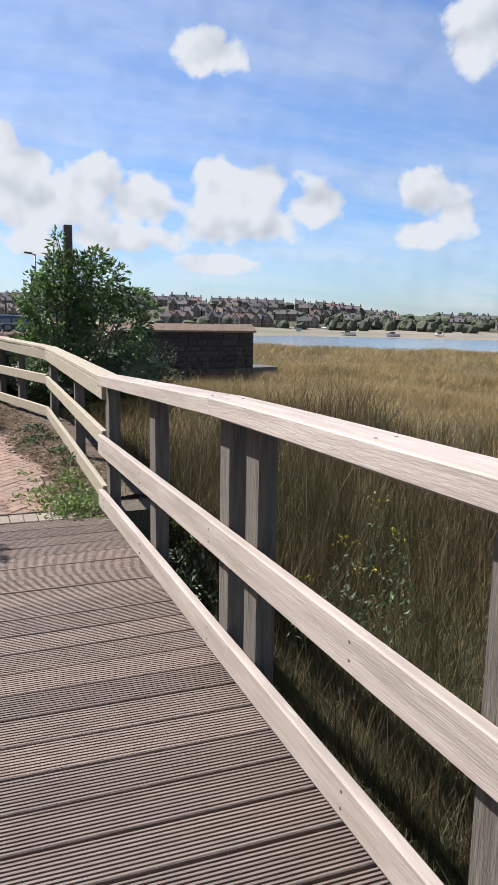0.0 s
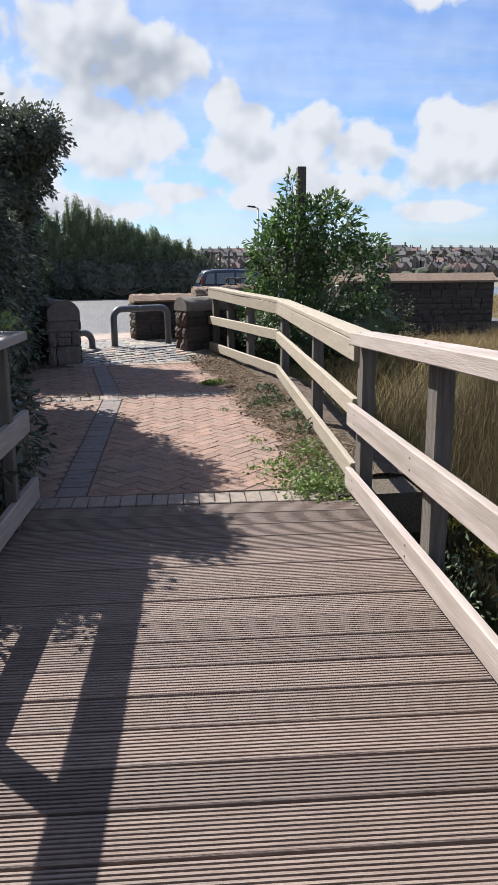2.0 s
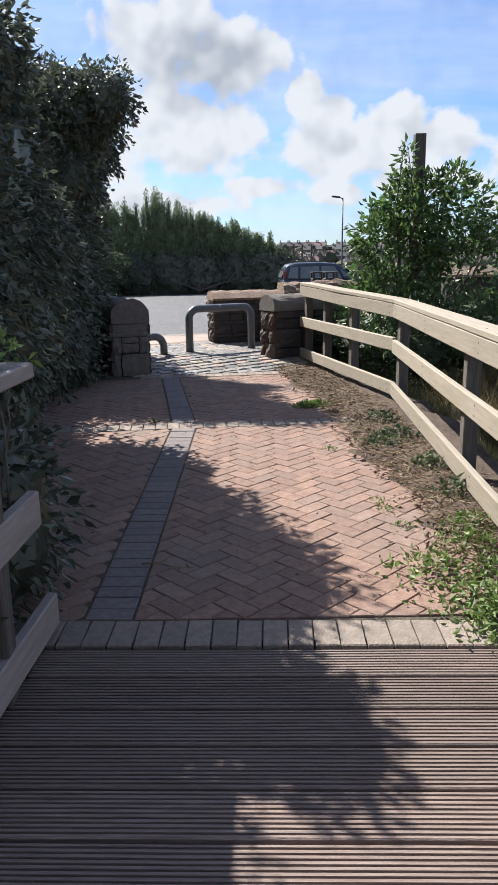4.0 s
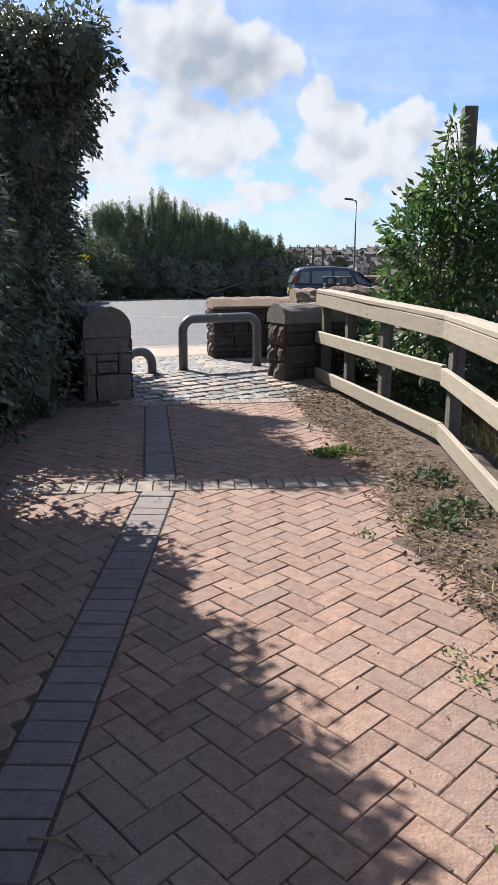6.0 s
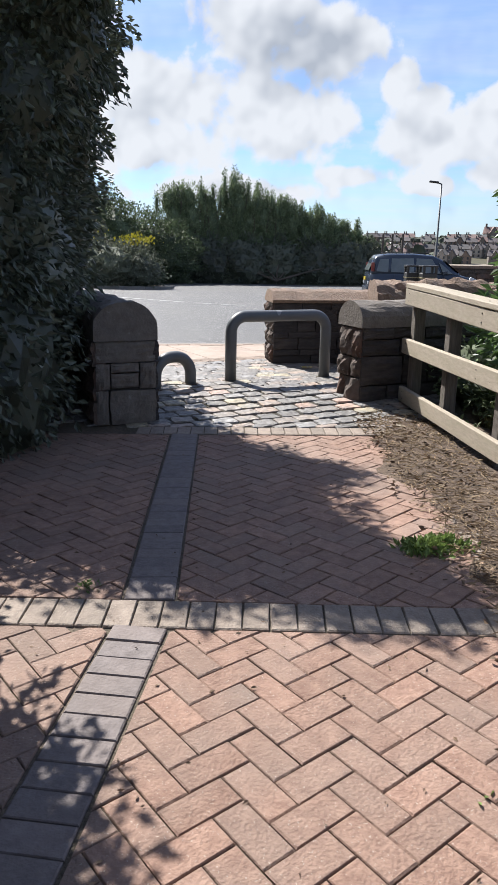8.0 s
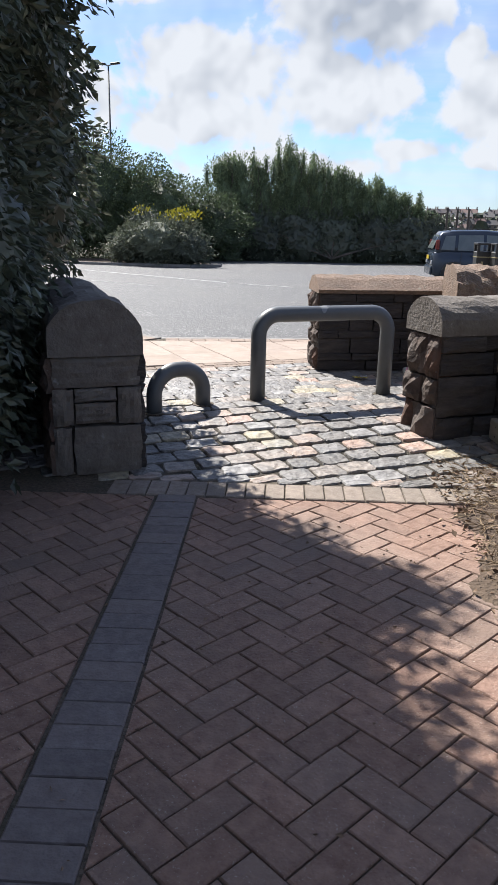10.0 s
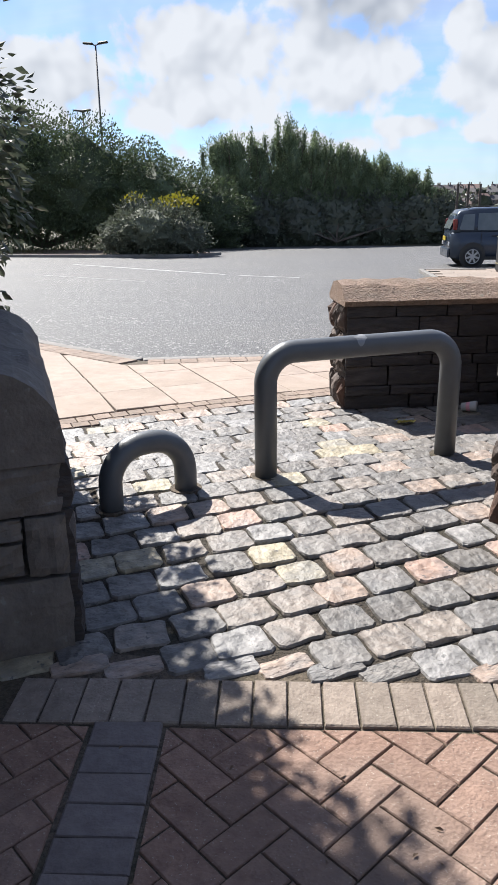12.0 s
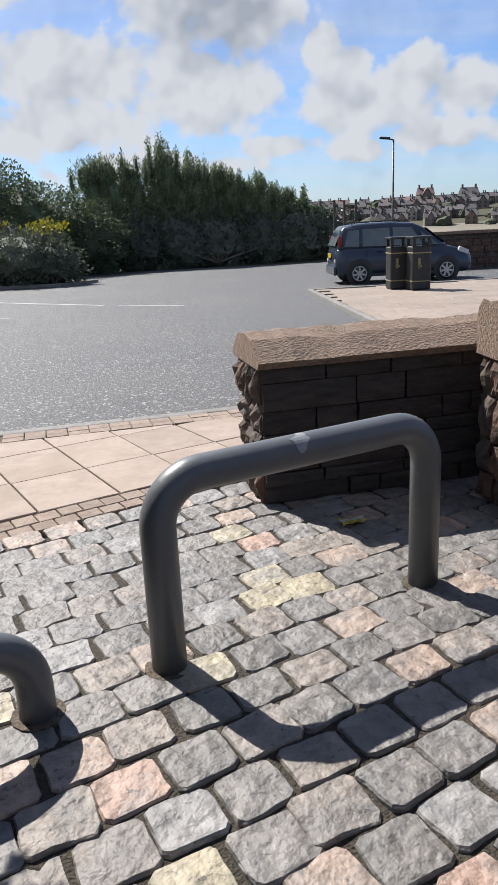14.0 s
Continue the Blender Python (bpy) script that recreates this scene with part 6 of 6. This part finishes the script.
for lay, U, ox, oy, used in LAYS:
    cl, sl = math.cos(radians(lay)), math.sin(radians(lay))
    for i, j in itertools.product(range(-60, 61), repeat=2):
        k = (i - j) % 4
        if k not in (0, 3):
            continue
        cu, cv, turn = (i + 1.0, j + 0.5, 0) if k == 0 else (i + 0.5, j + 1.0, 90)
        x, y = ((cu - 1) * cl - (cv - 0.5) * sl) * U + ox, ((cu - 1) * sl + (cv - 0.5) * cl) * U + oy
        if not (-3.4 < x < 0.9 and -0.4 < y < 6.4):
            continue
        a = radians(lay + turn)
        ca, sa = math.cos(a), math.sin(a)
        quad = [(x + u * ca - v * sa, y + u * sa + v * ca) for u, v in ((-HL, -HW), (HL, -HW), (HL, HW), (-HL, HW))]
        for reg in [regions[r] for r in used]:
            p = quad
            for e in range(len(reg)):
                if len(p) < 3:
                    break
                p = clip_poly(p, reg[e], reg[(e + 1) % len(reg)])
            if len(p) < 3 or poly_area(p) < 0.0012:
                continue
            own = 1.18 < y < 4.45 and -1.0 < x < 0.42
            dz = settle()
            if own and poly_area(p) > 0.0186:
                piece("brick", full[M_brick], paving, PATHTILT @ Matrix.Translation((x, y, dz + lift(y))) @ Matrix.Rotation(-0.0325 if y > 3.28 else 0.0, 4, "X") @ Matrix.Rotation(a, 4, "Z") @ Matrix.Rotation(rnd.uniform(-0.012, 0.012), 4, "X"))
            else:
                paver_bm(rest, p, dz, 0.045, 0.004)
for v in rest.verts:
    v.co.z += lift(v.co.y)
rest.transform(PATHTILT)
tagged(part("bricks", rest, M_brick_rest, paving), kind="stuff")


def soldier(x, y, turn, material):
    piece("brick", full[material], paving, PATHTILT @ Matrix.Translation((x, y, settle() + 0.001 + lift(y) + hump(y))) @ Matrix.Rotation(radians(turn) + rnd.uniform(-0.02, 0.02), 4, "Z") @ Matrix.Rotation(rnd.uniform(-0.012, 0.012), 4, "X"))


for lo_f, n0, n1, slope in ((lambda x: -0.382 - 0.03 * x, -14, 16, -0.03), (CROSS_LO, -22, 14, 0.085), (TOP_LO, -8, 16, 0.13)):
    for k in range(n0, n1):
        x = -0.93 + (k + 0.5) * 0.1025
        soldier(x, lo_f(x) + 0.1065, 90 + math.degrees(math.atan(slope)), M_row_brick)
for a, b in ((BAND[0], BAND[1]), (BAND[2], BAND[3])):
    d = Vector((b[0] - a[0], b[1] - a[1]))
    n = round(d.length / 0.1015)
    turn = math.degrees(math.atan2(d.y, d.x)) - 90
    for k in range(n):
        c = Vector(a) + d * ((k + 0.5) / n) - Vector((BW / 2, 0))
        soldier(c.x, c.y, turn, M_blue_brick)
for a, b in zip(EDGE[1:], EDGE[2:]):
    d = Vector((b[0] - a[0], b[1] - a[1]))
    n = int(d.length / 0.104)
    for k in range(n):
        c = Vector(a) + d * ((k + 0.5) / n) + Vector((0.10, 0))
        soldier(c.x, c.y, math.degrees(math.atan2(d.y, d.x)) - 90, M_row_brick)

# ---- granite setts ----
def sett_mesh(seed):
    r = random.Random(seed)
    w, d = r.uniform(0.173, 0.190), r.uniform(0.146, 0.162)
    bm = bmesh.new()
    outer = []
    n = 5
    corners = [(-w / 2, -d / 2), (w / 2, -d / 2), (w / 2, d / 2), (-w / 2, d / 2)]
    corners = [(x + r.uniform(-0.008, 0.008), y + r.uniform(-0.007, 0.007)) for x, y in corners]
    for k in range(4):
        a, b = corners[k], corners[(k + 1) % 4]
        for f in (0.10, 0.36, 0.64, 0.90):
            outer.append((a[0] + (b[0] - a[0]) * f + r.uniform(-0.003, 0.003), a[1] + (b[1] - a[1]) * f + r.uniform(-0.003, 0.003)))
    low = [bm.verts.new((x * 1.0, y * 1.0, -0.06)) for x, y in outer]
    rim = [bm.verts.new((x, y, -0.007 + r.uniform(-0.003, 0.003))) for x, y in outer]
    sh = [bm.verts.new((x * 0.955, y * 0.945, 0.000 + 0.006 * noise.noise((x * 14 + seed * 3, y * 14, seed)))) for x, y in outer]
    inn = [bm.verts.new((x * 0.5, y * 0.5, 0.002 + 0.008 * noise.noise((x * 10 + seed * 3, y * 10, seed + 4)))) for x, y in outer[::2]]
    mid = bm.verts.new((0, 0, 0.002 + r.uniform(-0.004, 0.004)))
    m = len(outer)
    for k in range(m):
        j = (k + 1) % m
        bm.faces.new((low[k], low[j], rim[j], rim[k]))
        bm.faces.new((rim[k], rim[j], sh[j], sh[k]))
    h = len(inn)
    for k in range(h):
        j = (k + 1) % h
        a, b, c = sh[2 * k], sh[2 * k + 1], sh[(2 * k + 2) % m]
        bm.faces.new((a, b, inn[k]))
        bm.faces.new((b, c, inn[j]))
        bm.faces.new((b, inn[j], inn[k]))
        bm.faces.new((inn[k], inn[j], mid))
    return mesh_of("sett", bm, M_sett)


setts = [sett_mesh(s) for s in range(26)]
AREA = [(-2.75, 6.25), (-1.75, TOP_HI(-1.75) + 0.01), (0.75, TOP_HI(0.75) + 0.01), (0.95, 9.7), (-0.9, 9.72), (-1.35, 9.48), (-2.72, 8.58)]
inside = lambda p: all((b[0] - a[0]) * (p[1] - a[1]) - (b[1] - a[1]) * (p[0] - a[0]) > 0.035 * math.hypot(b[0] - a[0], b[1] - a[1]) for a, b in zip(AREA, AREA[1:] + AREA[:1]))
ca, sa = math.cos(radians(29.5)), math.sin(radians(29.5))
for j in range(-6, 36):
    shift = rnd.uniform(-0.03, 0.03) + (0.10 if j % 2 else 0)
    for i in range(-12, 24):
        u, v = i * 0.190 + shift + rnd.uniform(-0.008, 0.008), j * 0.163 + rnd.uniform(-0.005, 0.005)
        x, y = -1.3 + u * ca - v * sa, 6.0 + u * sa + v * ca
        gap = y - TOP_HI(x)
        cut = 1.0
        if -0.06 < gap < 0.075 and -1.9 < x < 0.5:          # trimmed stones along the brick row
            cut, y = 0.55, y + max(0.0, 0.055 - gap)
        if inside((x, y + (0.04 if cut < 1 else 0))):
            piece("sett", setts[rnd.randrange(26)], paving, PATHTILT @ Matrix.Translation((x, y, hump(y) + rnd.uniform(-0.0035, 0.0035))) @ Matrix.Rotation(radians(29.5 + rnd.uniform(-4, 4) + rnd.choice((0, 180))), 4, "Z") @ Matrix.Rotation(rnd.uniform(-0.022, 0.022), 4, "X") @ Matrix.Rotation(rnd.uniform(-0.022, 0.022), 4, "Y") @ Matrix.Diagonal((1, cut, 1, 1)))

# ---- slab pavement along the kerb ----
fall = lambda y: -0.042 * max(0.0, y - 9.3)
bm = bmesh.new()
o = [(-9.0, 11.2), (-2.72, 8.60), (-1.35, 9.50), (-0.9, 9.74), (1.7, 9.9), (1.62, 12.30), (-2.92, 10.93), (-9.0, 14.66)]
tp = [bm.verts.new(P(x, y, -0.014 + fall(y))) for x, y in o]
lo = [bm.verts.new(P(x, y, -0.3)) for x, y in o]
bm.faces.new(tp)
for k in range(len(o)):
    bm.faces.new((tp[k], lo[k], lo[(k + 1) % len(o)], tp[(k + 1) % len(o)]))
walkway = setting("pavement_3", bm, M_bed, "buff slab pavement along the car park kerb", "pavement")
edge_z = lambda y: P(0, y, fall(y)).z
kerb_run(walkway, (-9.0, 14.70), (-2.95, 10.99), edge_z, 0.0)
kerb_run(walkway, (-2.92, 10.98), (1.62, 12.35), edge_z, 0.0)


def pave(u0, u1, v0, v1, origin, turn, material, name, limits, kerb_gap=0.0):
    """One flat slab in a turned grid, cut by the given lines; kept if enough is left."""
    c, s = math.cos(radians(turn)), math.sin(radians(turn))
    p = [(origin[0] + u * c - v * s, origin[1] + u * s + v * c) for u, v in ((u0, v0), (u1, v0), (u1, v1), (u0, v1))]
    whole = poly_area(p)
    middle = sum(k[0] for k in p) / 4
    limits = list(limits) + [fl(*(kerb_l if middle < -2.94 else kerb_r), kerb_gap)]
    for a, b in limits:
        if len(p) >= 3:
            p = clip_poly(p, a, b)
    if len(p) < 3 or poly_area(p) < 0.15 * whole:
        return
    cx, cy = sum(q[0] for q in p) / len(p), sum(q[1] for q in p) / len(p)
    me = chamfered([(q[0] - cx, q[1] - cy) for q in p], material, name)
    piece(name, me, walkway, PATHTILT @ Matrix.Translation((cx, cy, fall(cy) + rnd.uniform(-0.002, 0.002))) @ Matrix.Rotation(-0.035 if cy > 9.3 else 0.0, 4, "X"))


near_line = ((-4.5, 7.44), (-1.0, 9.72))
kerb_l, kerb_r = ((-2.94, 10.90), (-9.0, 14.60)), ((1.6, 12.27), (-2.94, 10.90))
fl = lambda a, b, d: ((a[0] - d * (b[1] - a[1]) / math.dist(a, b), a[1] + d * (b[0] - a[0]) / math.dist(a, b)), (b[0] - d * (b[1] - a[1]) / math.dist(a, b), b[1] + d * (b[0] - a[0]) / math.dist(a, b)))
slab_lim = [fl(*near_line, 0.24)]
org = (-2.72, 8.58)
for i in range(-12, 12):
    for j in range(-4, 8):
        pave(i * 0.455, i * 0.455 + 0.443, j * 0.60 + 0.24, j * 0.60 + 0.828, org, 32.5, M_slab, "slab", slab_lim, 0.25)
# borders of small tumbled blocks beside the setts and behind the kerb
for i in range(-18, 22):
    for j in range(2):
        pave(i * 0.118 + 0.05 * j, i * 0.118 + 0.111 + 0.05 * j, j * 0.117 + 0.005, j * 0.117 + 0.115, org, 33.1, M_small_block, "block", [near_line])
turn_l = math.degrees(math.atan2(kerb_l[1][1] - kerb_l[0][1], kerb_l[1][0] - kerb_l[0][0]))
turn_r = math.degrees(math.atan2(kerb_r[1][1] - kerb_r[0][1], kerb_r[1][0] - kerb_r[0][0]))
for i in range(36):
    pave(i * 0.155, i * 0.155 + 0.149, 0.004, 0.232, kerb_l[0], turn_l, M_small_block, "block", [fl(*near_line, 0.24)])
for i in range(30):
    for j in range(2):
        pave(i * 0.155, i * 0.155 + 0.149, 0.004 + j * 0.117, 0.115 + j * 0.117, kerb_r[0], turn_r, M_small_block, "block", [fl(*near_line, 0.24)])
